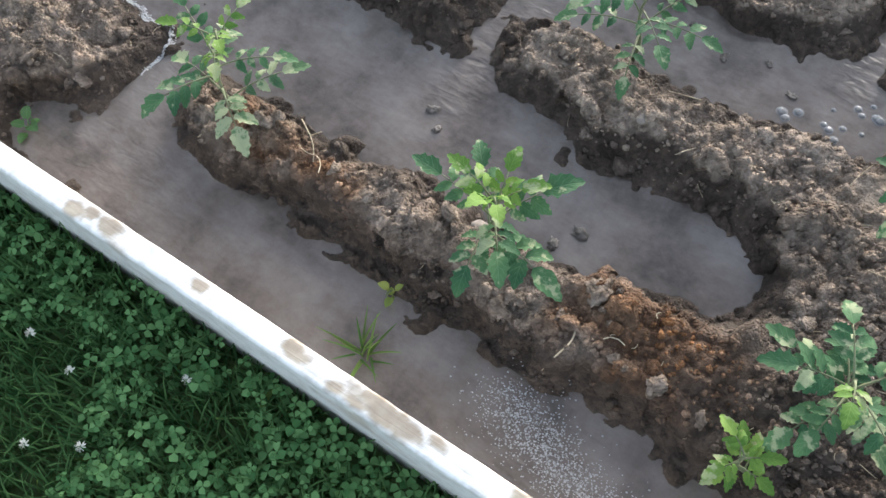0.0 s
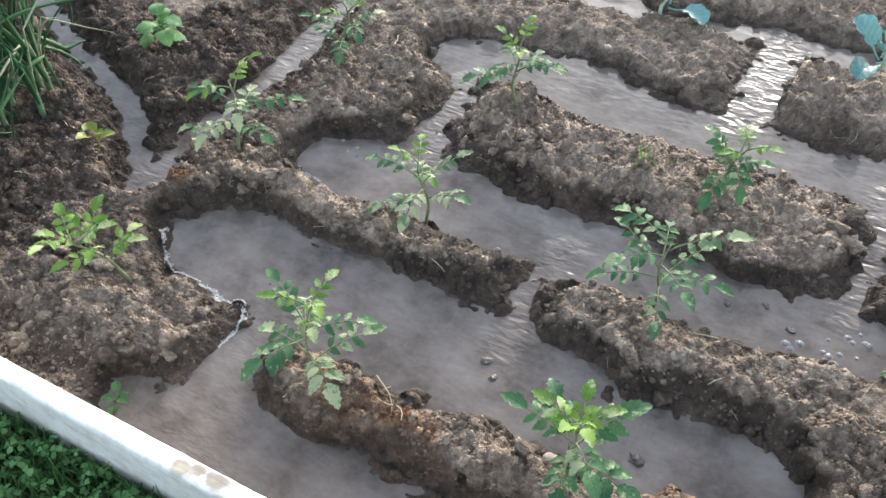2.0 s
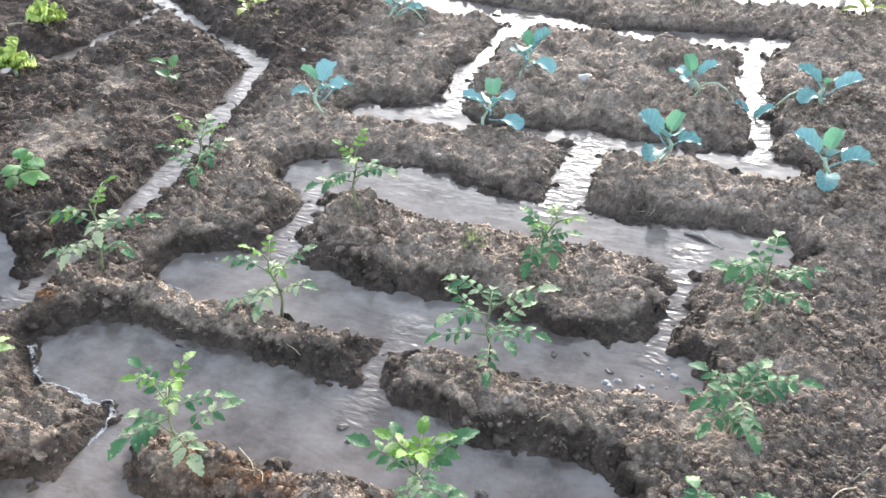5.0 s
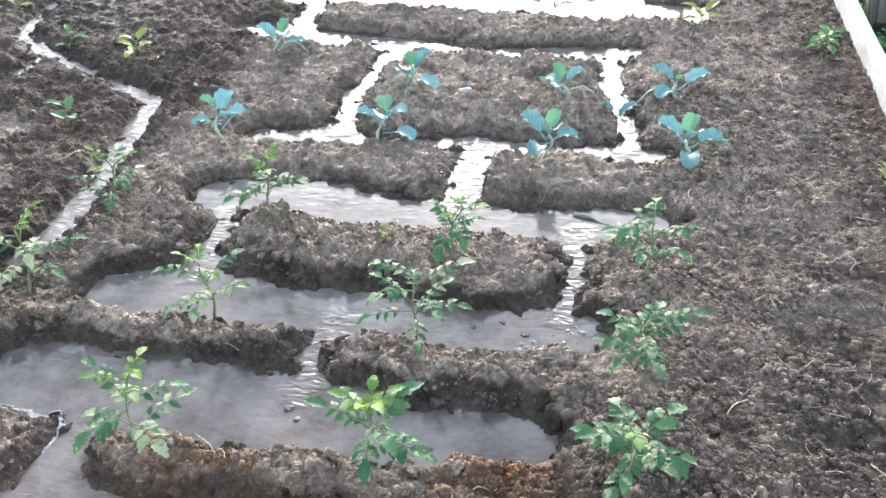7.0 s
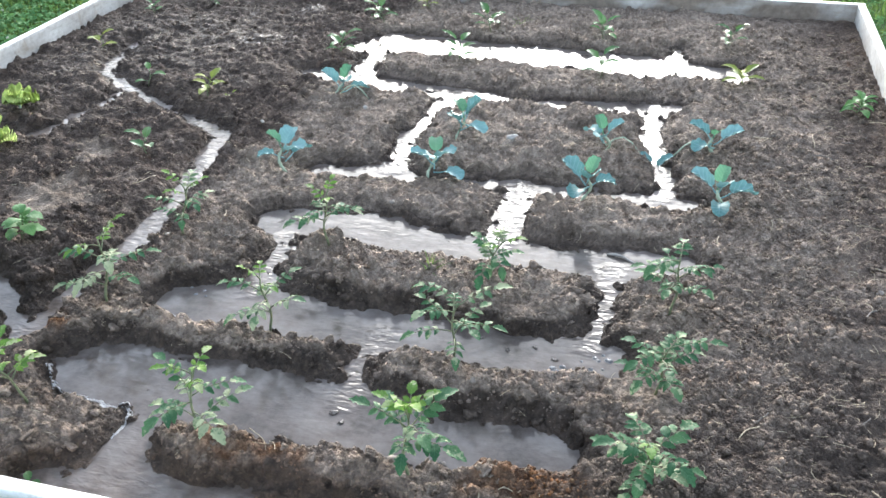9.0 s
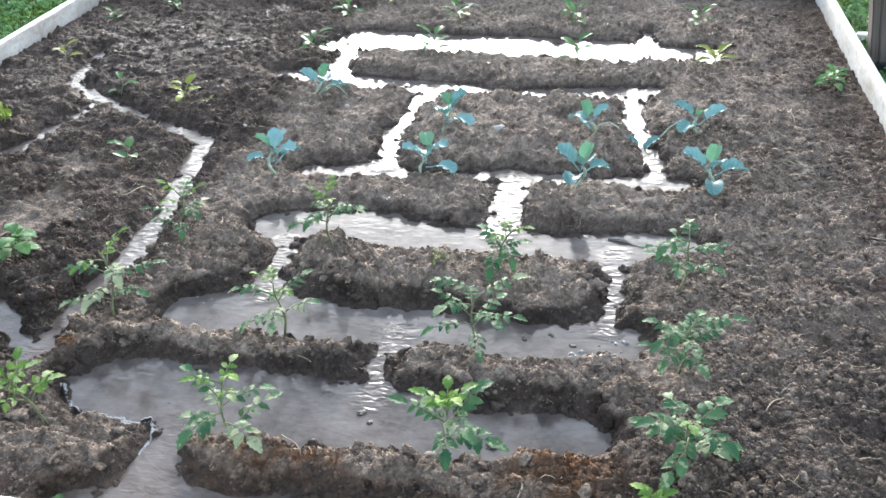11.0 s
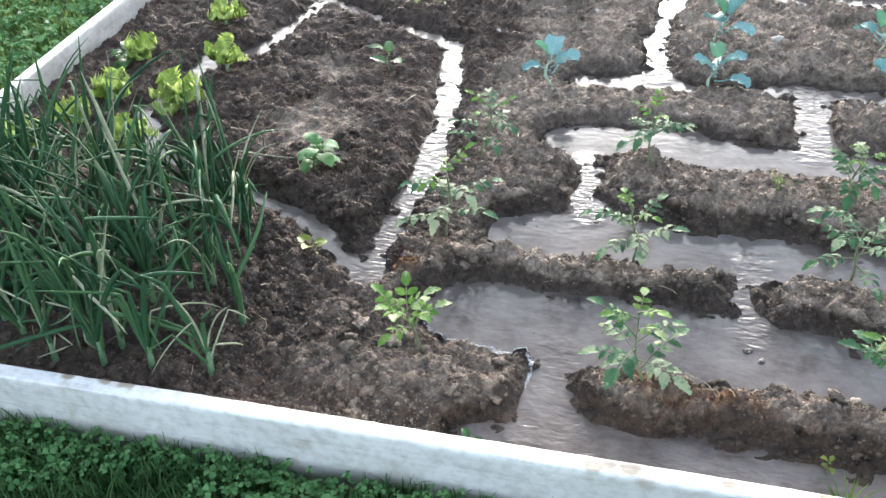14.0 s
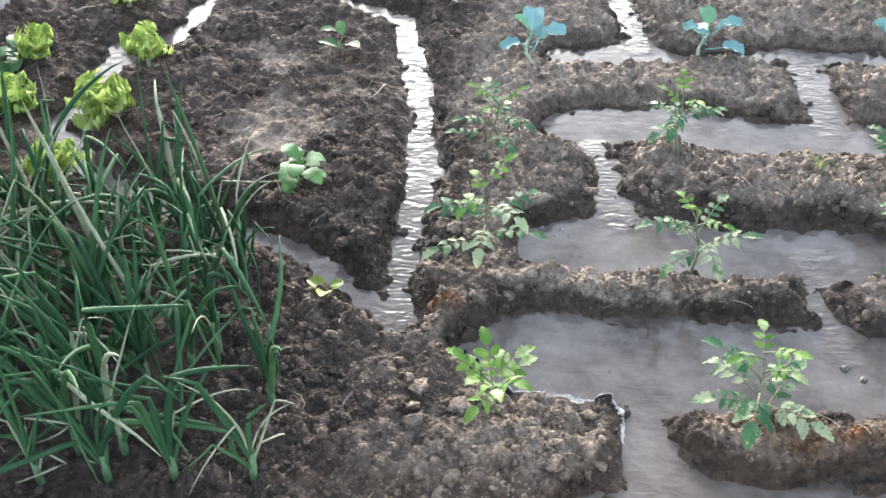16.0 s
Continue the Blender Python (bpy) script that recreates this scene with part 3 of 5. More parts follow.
def round_leaf(bm, base, ahead, up, long, fat, droop, cup, wave, cols=4, n=13, blunt=0.75):
    """A broad rounded leaf, widest past its middle, with a wavy rim."""
    runs = [0.5 - 0.5 * math.cos(math.pi * i / (n - 1)) for i in range(n)]
    widths = [fat * math.sqrt(max(1 - (2 * u**0.8 - 1) ** 2, 0)) ** blunt * (0.72 + 0.28 * u) * random.uniform(0.94, 1.06) + 0.0008 for u in runs]
    leaf_blade(bm, base, ahead, up, long, widths, 0.12, droop, cup, wave, cols, runs)


def heading(turn, rise):
    return Vector((math.cos(turn) * math.cos(rise), math.sin(turn) * math.cos(rise), math.sin(rise)))


TOMATO_LEAFLET = (0.02, 0.18, 0.19, 0.31, 0.25, 0.30, 0.21, 0.23, 0.13, 0.11, 0.004)
TOMATO_OLD = leaf_material("tomato_leaf", (0.028, 0.092, 0.040), (0.10, 0.20, 0.082), 0.6, 0.3, 60, 0.2, 0.12)
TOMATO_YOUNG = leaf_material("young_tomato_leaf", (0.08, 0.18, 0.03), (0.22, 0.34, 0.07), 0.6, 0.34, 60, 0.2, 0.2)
TOMATO_EDGE = leaf_material("pale_tomato_leaf", (0.06, 0.13, 0.06), (0.14, 0.22, 0.10), 0.6, 0.28, 60, 0.2, 1.0)
TOMATO_STEM = plain_material("tomato_stem", (0.10, 0.13, 0.06), (0.20, 0.20, 0.11), 60, 0.7)
CABBAGE_LEAF = leaf_material("cabbage_leaf", (0.065, 0.175, 0.16), (0.20, 0.365, 0.365), 0.5, 0.22, 45, 0.3)
# Greener copy for the inner leaf: light shining through is put into its colour.
CABBAGE_HEART = leaf_material("cabbage_heart_leaf", (0.07, 0.19, 0.10), (0.16, 0.33, 0.19), 0.5, 0.3, 45, 0.3)
CABBAGE_STEM = plain_material("cabbage_stem", (0.25, 0.33, 0.22), (0.42, 0.48, 0.36), 50, 0.6)
ONION_LEAF = leaf_material("onion_leaf", (0.02, 0.066, 0.03), (0.088, 0.175, 0.07), 0.6, 0.22, 12)
ONION_PALE = plain_material("onion_neck", (0.06, 0.14, 0.06), (0.17, 0.25, 0.13), 60, 0.7)
ONION_DRY = plain_material("withered_leaf", (0.20, 0.22, 0.13), (0.36, 0.36, 0.24), 50, 0.8)
LETTUCE_LEAF = leaf_material("lettuce_leaf", (0.30, 0.42, 0.075), (0.56, 0.66, 0.22), 0.6, 0.45, 30)
PEPPER_LEAF = leaf_material("pepper_leaf", (0.04, 0.11, 0.03), (0.10, 0.20, 0.055), 0.4, 0.3, 40, 0.3)
YELLOW_LEAF = leaf_material("yellowing_leaf", (0.14, 0.20, 0.03), (0.33, 0.36, 0.08), 0.5, 0.35, 40)
BASIL_LEAF = leaf_material("basil_leaf", (0.05, 0.15, 0.035), (0.14, 0.27, 0.08), 0.55, 0.25, 40, 0.3)
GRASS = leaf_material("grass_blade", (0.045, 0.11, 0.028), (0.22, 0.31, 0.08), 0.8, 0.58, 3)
# Darker copy of GRASS: the near lawn's shade is put into its colour.
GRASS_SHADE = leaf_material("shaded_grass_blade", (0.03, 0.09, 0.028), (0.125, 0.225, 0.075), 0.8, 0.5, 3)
CLOVER = leaf_material("clover_leaf", (0.055, 0.15, 0.045), (0.18, 0.33, 0.12), 0.75, 0.3, 20)


def ground_at(x, y):
    return float(soil_height(np.array([x]), np.array([y]), False)[0])


def compound_leaf(plant, material, base, turn, rise, long, pairs, size, droop):
    """A leaf of a stalk with toothed leaflets in pairs and one at the tip."""
    p, way, pts = Vector(base), heading(turn, rise), [Vector(base)]
    side = Vector((-math.sin(turn), math.cos(turn), 0))
    steps = pairs + 2
    spots = []
    for i in range(steps):
        way = (Matrix.Rotation(droop / steps, 3, side) @ way).normalized()
        p = p + way * long / steps
        pts.append(p.copy())
        if i >= 1:
            spots.append((p.copy(), way.copy(), i))
    bm = bmesh.new()
    tube(bm, pts, [0.0022 * (1 - 0.6 * i / steps) for i in range(steps + 1)], 4)
    leaf = part("leaf", bm, TOMATO_STEM, plant)

    def leaflet(at, out, up, grow, fold, bend):
        bm = bmesh.new()
        leaf_blade(bm, at, out, up, grow, [w * grow * random.uniform(0.9, 1.1) for w in TOMATO_LEAFLET], fold, bend, 0, 0.14)
        part("leaflet", bm, material, leaf)

    for p, way, i in spots:
        up = way.cross(-side).normalized()
        if up.z < 0:
            up = -up
        grow = size * (0.65 + 0.35 * i / steps) * random.uniform(0.8, 1.15)
        if i == steps - 1:
            leaflet(p, way, up, size * 1.25, 0.3, random.uniform(0.3, 0.9))
            break
        for s in (1, -1):
            out = (way * 0.55 + side * s * 0.95 + up * random.uniform(-0.15, 0.25)).normalized()
            leaflet(p + out * grow * 0.06, out, up, grow, random.uniform(0.15, 0.5), random.uniform(0.3, 1.1))


def tomato_plant(x, y, tall, lean, lean_to, seed, label, leaves=8, size=0.042, pale=0.0, first=0.3, fresh=0.8, lift=0.0):
    tall, first, size, pale = tall * 0.80, first + 0.08, size * 0.9, pale + 0.15
    leaves += 2
    random.seed(seed)
    top = thing("tomato_plant", (x, y, ground_at(x, y) - 0.004), label, "tomato plant", "tomato plants in the bed")
    bend = Vector((math.cos(lean_to), math.sin(lean_to), 0))
    pts = [bend * (lean * tall * s**1.4) + Vector((0.006 * math.sin(7 * s + seed), 0.006 * math.cos(5 * s + seed), tall * s - 0.015 * (s == 0))) for s in (i / 8 for i in range(9))]
    bm = bmesh.new()
    tube(bm, pts, [0.0042 - 0.0022 * i / 8 for i in range(9)], 6)
    part("stem", bm, TOMATO_STEM, top, "thin hairy green-brown stem")
    turn = random.uniform(0, 6.28)
    for k in range(leaves):
        s = first + (0.98 - first) * k / (leaves - 1)
        i = s * 8
        at = pts[int(i)].lerp(pts[min(int(i) + 1, 8)], i - int(i))
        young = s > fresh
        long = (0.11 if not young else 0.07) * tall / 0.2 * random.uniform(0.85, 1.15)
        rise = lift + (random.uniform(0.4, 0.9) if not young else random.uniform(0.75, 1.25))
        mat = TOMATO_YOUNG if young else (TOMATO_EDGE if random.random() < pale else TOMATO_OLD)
        compound_leaf(top, mat, at, turn, rise, long, 2 if young else 3, size * (0.75 if young else random.uniform(0.85, 1.1)), random.uniform(0.4, 0.95))
        turn += 2.4 + random.uniform(-0.4, 0.4)
    return top


def oval(n, fat, where=0.55):
    out = []
    for i in range(n):
        s = i / (n - 1)
        s2 = s ** (math.log(0.5) / math.log(where))
        out.append(fat * max(math.sin(math.pi * s2), 0) ** 0.75 + 0.004 * fat)
    return out


def cabbage_plant(x, y, tall, seed, label, leaves=5, big=0.085, trailing=None):
    random.seed(seed)
    top = thing("cabbage_plant", (x, y, ground_at(x, y) - 0.004), label, "cabbage plant", "young cabbages in the bed")
    bm = bmesh.new()
    high = tall * 0.55
    pts = [Vector((0.016 * math.sin(4 * s + seed), 0.014 * math.cos(3 * s + seed), high * s - 0.01)) for s in (0, 0.25, 0.5, 0.75, 1)]
    tube(bm, pts, [0.006, 0.0056, 0.0056, 0.006, 0.0045], 7)
    part("stem", bm, CABBAGE_STEM, top, "pale green stem")
    turn = random.uniform(0, 6.28)
    for k in range(leaves):
        s = k / (leaves - 1)
        base = pts[0].lerp(pts[-1], 0.5 + 0.5 * s)
        outer = s < 0.3
        rise = random.uniform(0.25, 0.6) if outer else 0.6 + 0.45 * s + random.uniform(-0.12, 0.12)
        stalk = big * (0.55 - 0.25 * s)
        way = heading(turn, rise)
        bm = bmesh.new()
        mid = base + way * stalk * 0.5 + Vector((0, 0, -0.003))
        end = base + way * stalk
        tube(bm, [base, mid, end], [0.003, 0.0026, 0.0022], 5)
        grow = 0.88 * big * random.uniform(0.85, 1.12) * (0.75 if s == 1 else 1.0)
        round_leaf(bm, end, way, (0, 0, 1) if s < 1 else (-way.x, -way.y, 0.2), grow, grow * random.uniform(0.42, 0.5), random.uniform(0.9, 1.4) if outer else random.uniform(0.3, 0.9), random.uniform(0.25, 0.55), 0.14)
        part("leaf", bm, CABBAGE_HEART if s == 1 else CABBAGE_LEAF, top, "blue-green waxy leaf" if k == 0 else "green inner leaf" if s == 1 else "")
        turn += 2.2 + random.uniform(-0.35, 0.35)
    if trailing:
        dx, dy = trailing
        bm = bmesh.new()
        pts = [Vector((dx * s, dy * s, high * 0.3 + 0.05 * math.sin(math.pi * s) - 0.02 * s)) for s in (0, 0.25, 0.5, 0.75, 1)]
        tube(bm, pts, [0.003] * 5, 5)
        part("leaf_stalk", bm, CABBAGE_STEM, top, "long pale drooping leaf stalk")
        bm = bmesh.new()
        round_leaf(bm, pts[-1], (dx, dy, -0.05), (0, 0, 1), big * 0.85, big * 0.3, 0.6, 0.3, 0.12)
        part("leaf", bm, CABBAGE_LEAF, top)
    return top


def small_plant(name, x, y, tall, seed, label, category, group, material, leaves=8, long=0.05, fat=0.22, cup=0.1, droop=0.7):
    random.seed(seed)
    top = thing(name, (x, y, ground_at(x, y) - 0.003), label, category, group)
    bm = bmesh.new()
    pts = [Vector((0.008 * math.sin(4 * s + seed), 0.008 * math.cos(3 * s + seed) - 0.008, tall * s - 0.008)) for s in (0, 0.33, 0.66, 1)]
    tube(bm, pts, [0.003, 0.0026, 0.002, 0.0015], 5)
    part("stem", bm, TOMATO_STEM, top)
    turn = random.uniform(0, 6.28)
    for k in range(leaves):
        s = 0.35 + 0.65 * k / (leaves - 1)
        bm = bmesh.new()
        way = heading(turn, 0.15 + 0.6 * s)
        base = pts[0].lerp(pts[-1], s)
        stalk = base + way * long * 0.3
        tube(bm, [base, stalk], [0.0014, 0.0011], 4)
        grow = long * random.uniform(0.75, 1.2)
        leaf_blade(bm, stalk, way, (0, 0, 1), grow, oval(9, grow * fat, 0.42), 0.25, droop * random.uniform(0.6, 1.4), cup, 0.08, 2)
        part("leaf", bm, material, top)
        turn += 2.2 + random.uniform(-0.5, 0.5)
    return top


def lettuce_plant(x, y, wide, seed, label):
    random.seed(seed)
    top = thing("lettuce_plant", (x, y, ground_at(x, y) - 0.004), label, "lettuce", "lettuces beside the onions")
    bm = bmesh.new()
    tube(bm, [(0, 0, -0.01), (0, 0.003, 0.03), (0.004, 0, 0.06)], [0.006, 0.006, 0.004], 6)
    part("stem", bm, CABBAGE_STEM, top)
    turn = random.uniform(0, 6)
    for k in range(9):
        s = k / 8
        bm = bmesh.new()
        grow = wide * random.uniform(0.5, 0.85)
        way = heading(turn, random.uniform(0.35, 0.8) + 0.5 * s)
        n = 27
        fan = [grow * (0.10 + 0.42 * (i / (n - 1)) ** 0.8) * (1 if i < n - 4 else (0.92, 0.75, 0.5, 0.2)[i - n + 4]) * random.uniform(0.62, 1.22) for i in range(n)]
        leaf_blade(bm, (0.003 * math.cos(turn), 0.003 * math.sin(turn), 0.02 + 0.035 * s), way, (0, 0, 1), grow, fan, 0.3, random.uniform(0.3, 1.2), 0.15, 0.62, 6)
        part("leaf", bm, LETTUCE_LEAF, top, "frilly yellow-green leaf" if k == 0 else "")
        turn += 2.4 + random.uniform(-0.3, 0.3)
    return top


def onion_plant(x, y, tall, seed, label):
    random.seed(seed)
    top = thing("onion_plant", (x, y, ground_at(x, y) - 0.004), label, "onion plant", "onions in the corner of the bed")
    bm = bmesh.new()
    tube(bm, [(0, 0, -0.01), (0, 0, 0.015), (0.002, 0.001, 0.05), (0.003, 0, 0.075)], [0.008, 0.0078, 0.007, 0.0055], 7)
    part("stem", bm, ONION_PALE, top, "pale green onion neck")
    fan = random.uniform(0, math.pi)
    count = random.randint(6, 9)
    for k in range(count):
        turn = fan + (0 if k % 2 else math.pi) + random.uniform(-0.6, 0.6)
        rise = random.uniform(1.1, 1.55)
        long = tall * random.uniform(0.6, 1.15)
        p, way = Vector((0.002, 0, 0.03 + 0.006 * k)), heading(turn, rise)
        side = Vector((-math.sin(turn), math.cos(turn), 0))
        kinks = {random.randint(3, 10): random.uniform(0.7, 2.2) for _ in range(random.choice((0, 0, 1, 1, 1, 2)))}
        sag, drift = random.uniform(-0.004, 0.014), random.uniform(-0.05, 0.05)
        pts = [p.copy()]
        for i in range(13):
            way = Matrix.Rotation(kinks.get(i, 0) + random.uniform(-0.025, 0.045) + sag * i, 3, side) @ way
            way = Matrix.Rotation(drift + random.uniform(-0.06, 0.06), 3, "Z") @ way
            p = p + way * long / 13
            p.z = max(p.z, 0.012)
            pts.append(p.copy())
        bm = bmesh.new()
        r = random.choice((0.0022, 0.003, 0.0038, 0.0046, 0.0054, 0.0064))
        tube(bm, pts, [r * (0.85, 1, 1.05, 1.08, 1.08, 1.05, 1, 0.96, 0.9, 0.82, 0.7, 0.55, 0.36, 0.1)[i] * (0.75 if i in kinks else 1) for i in range(14)], 6)
        part("leaf", bm, ONION_DRY if random.random() < 0.07 or r < 0.0025 else ONION_LEAF, top)
    return top


tomato_plant(0.59, 0.28, 0.22, 0.25, 2.2, 1, "young tomato plant with pale upper leaves on the front ridge", 9, 0.044, 0.15, 0.2, 0.7)
tomato_plant(1.09, 0.28, 0.20, 0.15, 1.9, 2, "bushy young tomato plant with fresh green leaves on the front ridge", 9, 0.05, -0.1, 0.5, 0.8, 0.3)
tomato_plant(0.10, 0.32, 0.24, 0.5, -1.94, 3, "leaning yellow-green tomato plant on the soil mound", 8, 0.05, 0.1, 0.4, 0.45)
tomato_plant(1.59, 0.325, 0.19, 0.1, 1.0, 4, "large dark green tomato plant at the end of the ridge", 10, 0.046, -0.1, 0.25, 0.95)
tomato_plant(0.55, 0.76, 0.22, 0.12, 2.4, 5, "slender tomato plant with pale blotched leaves by the water", 7, 0.04, 0.55, 0.3)
tomato_plant(1.07, 0.76, 0.23, 0.1, 1.2, 6, "dark green tomato plant with drooping leaves by the water", 8, 0.042, -0.1, 0.35, 1.1)
tomato_plant(1.09, 1.11, 0.16, 0.3, 0.6, 7, "low spreading tomato plant with yellow-green tips", 7, 0.04, 0.15, 0.35)
tomato_plant(0.56, 1.18, 0.2, 0.1, 2.0, 8, "young tomato plant with mottled leaves beside the channel", 7, 0.04, 0.35, 0.4)
tomato_plant(0.07, 1.16, 0.21, 0.15, 0.5, 9, "pale mottled tomato plant beside the main channel", 7, 0.04, 0.6, 0.3)
tomato_plant(0.06, 0.74, 0.25, 0.1, 1.5, 10, "tall tomato plant with curled pale leaves beside the pool", 8, 0.042, 0.5, 0.2)
tomato_plant(1.62, 1.05, 0.22, 0.1, 1.0, 11, "dark green tomato plant on the dry soil", 7, 0.04, -0.1, 0.3, 1.1)
tomato_plant(1.60, 0.69, 0.19, 0.12, 0.2, 12, "dark green tomato plant with withering lower leaves", 8, 0.042, -0.1, 0.2, 1.1)
tomato_plant(1.55, 0.22, 0.1, 0.3, 3.5, 13, "small pale tomato seedling on the ridge flank", 5, 0.042, -0.2, 0.3, 0.2)

CABBAGE = "young cabbage plant with blue-green waxy leaves on a soil mound"
cabbage_plant(0.195, 1.69, 0.17, 21, CABBAGE, 5, 0.085)
cabbage_plant(0.735, 1.775, 0.18, 22, "upright young cabbage with three broad blue-green leaves", 5, 0.095)
cabbage_plant(0.755, 2.12, 0.18, 23, CABBAGE, 5, 0.09)
cabbage_plant(1.30, 1.70, 0.17, 24, "young cabbage with one pale torn lower leaf", 5, 0.09)
cabbage_plant(1.32, 2.16, 0.15, 25, "sprawling young cabbage with a long drooping leaf stalk", 4, 0.08, (0.13, 0.0))
cabbage_plant(1.745, 1.76, 0.17, 26, CABBAGE, 5, 0.09)
cabbage_plant(1.715, 2.20, 0.14, 27, "young cabbage with a pale leaf trailing on the soil", 4, 0.085, (-0.14, -0.05))
cabbage_plant(0.15, 2.41, 0.13, 28, CABBAGE, 4, 0.09, (0.12, 0.02))

for i, (x, y, tall, mat, label) in enumerate((
    (-0.38, 1.71, 0.07, PEPPER_LEAF, "small pepper seedling with two pale leaves"),
    (-0.41, 2.29, 0.08, YELLOW_LEAF, "small yellow-green pepper seedling in dark soil"),
    (-0.76, 2.39, 0.06, PEPPER_LEAF, "tiny pepper seedling in dark soil"),
    (-1.25, 2.78, 0.07, YELLOW_LEAF, "small yellow-green pepper seedling in dark soil"),
    (-0.01, 3.5, 0.09, PEPPER_LEAF, "pepper seedling with glossy leaves in the back row"),
    (0.58, 3.47, 0.10, PEPPER_LEAF, "pepper seedling with glossy leaves in the back row"),
    (1.16, 3.5, 0.09, BASIL_LEAF, "bright green pepper seedling in the back row"),
    (1.78, 3.48, 0.10, PEPPER_LEAF, "pepper seedling with glossy leaves in the back row"),
    (-0.05, 2.98, 0.09, PEPPER_LEAF, "pepper seedling beside the flooded furrow"),
    (0.54, 2.98, 0.11, PEPPER_LEAF, "pepper seedling standing at the water's edge"),
    (1.21, 2.95, 0.11, PEPPER_LEAF, "pepper seedling standing at the water's edge"),
    (1.83, 2.98, 0.06, YELLOW_LEAF, "small yellowing pepper seedling"),
)):
    small_plant("pepper_plant", x, y, tall, 40 + i, label, "pepper plant", "pepper seedlings", mat, 8 if y > 2.9 else (4, 7, 3, 4)[i], 0.076 if y > 2.9 else 0.062, 0.24 if y > 2.9 else 0.3)
small_plant("basil_plant", -0.40, 1.0, 0.085, 60, "bushy basil plant with puckered bright leaves", "basil plant", "", BASIL_LEAF, 16, 0.056, 0.38, -0.2, 1.2)
small_plant("weed_plant", 2.30, 2.80, 0.08, 61, "low bright green weed beside the board", "weed", "weeds in the bed", BASIL_LEAF, 12, 0.06, 0.3, 0.2, 1.0)
small_plant("weed_plant", 2.25, 0.85, 0.10, 62, "leafy dark green weed beside the board", "weed", "weeds in the bed", TOMATO_OLD, 11, 0.052, 0.38, 0.3, 0.9)
small_plant("weed_plant", 2.35, 1.75, 0.05, 69, "small yellow weed beside the board", "weed", "weeds in the bed", YELLOW_LEAF, 6, 0.035, 0.3)
for i, (x, y) in enumerate(((-1.35, 3.46), (-1.20, 3.72), (-0.39, 3.93), (-1.05, 3.6))):
    small_plant("weed_plant", x, y, 0.05, 90 + i, "small green weed in the damp back corner", "weed", "weeds in the bed", PEPPER_LEAF, 7, 0.05, 0.3)
small_plant("weed_plant", 0.15, 3.84, 0.05, 63, "tiny yellow-green weed by the far board", "weed", "weeds in the bed", YELLOW_LEAF, 6, 0.05, 0.25)
small_plant("weed_plant", -0.27, 0.62, 0.04, 64, "tiny yellow-green weed beside the channel", "weed", "weeds in the bed", YELLOW_LEAF, 6, 0.04, 0.4)
small_plant("weed_plant", 0.98, 0.185, 0.03, 65, "tiny pale seedling at the water's edge", "weed", "weeds in the bed", YELLOW_LEAF, 4, 0.02, 0.35)
small_plant("weed_plant", 0.25, 0.09, 0.04, 66, "small green weed beside the white board", "weed", "weeds in the bed", PEPPER_LEAF, 7, 0.026, 0.36)
small_plant("weed_plant", -0.32, 2.30, 0.02, 67, "tiny seedling in dark soil", "weed", "weeds in the bed", YELLOW_LEAF, 4, 0.03, 0.3)
small_plant("strawberry_plant", -1.36, 1.62, 0.05, 68, "low dark green plant beside the board", "plant", "", PEPPER_LEAF, 9, 0.06, 0.4, 0.2, 1.0)
for i, (x, y) in enumerate(((2.62, 2.75), (2.66, 2.5), (2.64, 2.2), (2.72, 1.95), (2.78, 2.9))):
    small_plant("weed_plant", x, y, 0.24, 70 + i, "tall leafy weed growing outside the white board", "weed", "weeds outside the bed", PEPPER_LEAF, 11, 0.05, 0.3, 0.1, 0.8).location.z = -0.065

LETTUCE = "frilly yellow-green lettuce plant in dark soil"
for i, (x, y, wide) in enumerate(((-1.12, 1.95, 0.15), (-1.29, 1.60, 0.13), (-0.95, 1.58, 0.15), (-1.24, 1.31, 0.14), (-0.98, 1.28, 0.16), (-1.30, 1.12, 0.13), (-1.0, 0.99, 0.14), (-1.32, 0.93, 0.13))):
    lettuce_plant(x, y, 0.74 * wide, 80 + i, LETTUCE)

random.seed(5)
ONION = "green onion plant with long hollow leaves, some bent"
spots = [(-0.34, 0.125, 0.25), (-0.34, 0.30, 0.40), (-0.48, 0.115, 0.34), (-0.60, 0.11, 0.4), (-0.72, 0.10, 0.4)]
for row, y in enumerate((0.16, 0.31, 0.46, 0.62, 0.76)):
    for k in range(7):
        x = -0.60 - 0.105 * k + random.uniform(-0.03, 0.03) + 0.03 * (row % 2)
        spots.append((x, y + random.uniform(-0.035, 0.035), random.uniform(0.34, 0.48)))
for k in range(16):
    spots.append((random.uniform(-1.3, -0.5), random.uniform(0.12, 0.72), random.uniform(0.32, 0.46)))
spots += [(-0.47, 0.42, 0.34), (-0.52, 0.55, 0.36), (-0.46, 0.62, 0.34), (-0.55, 0.70, 0.3)]
for i, (x, y, tall) in enumerate(spots):
    onion_plant(x, y, tall, 100 + i, ONION)


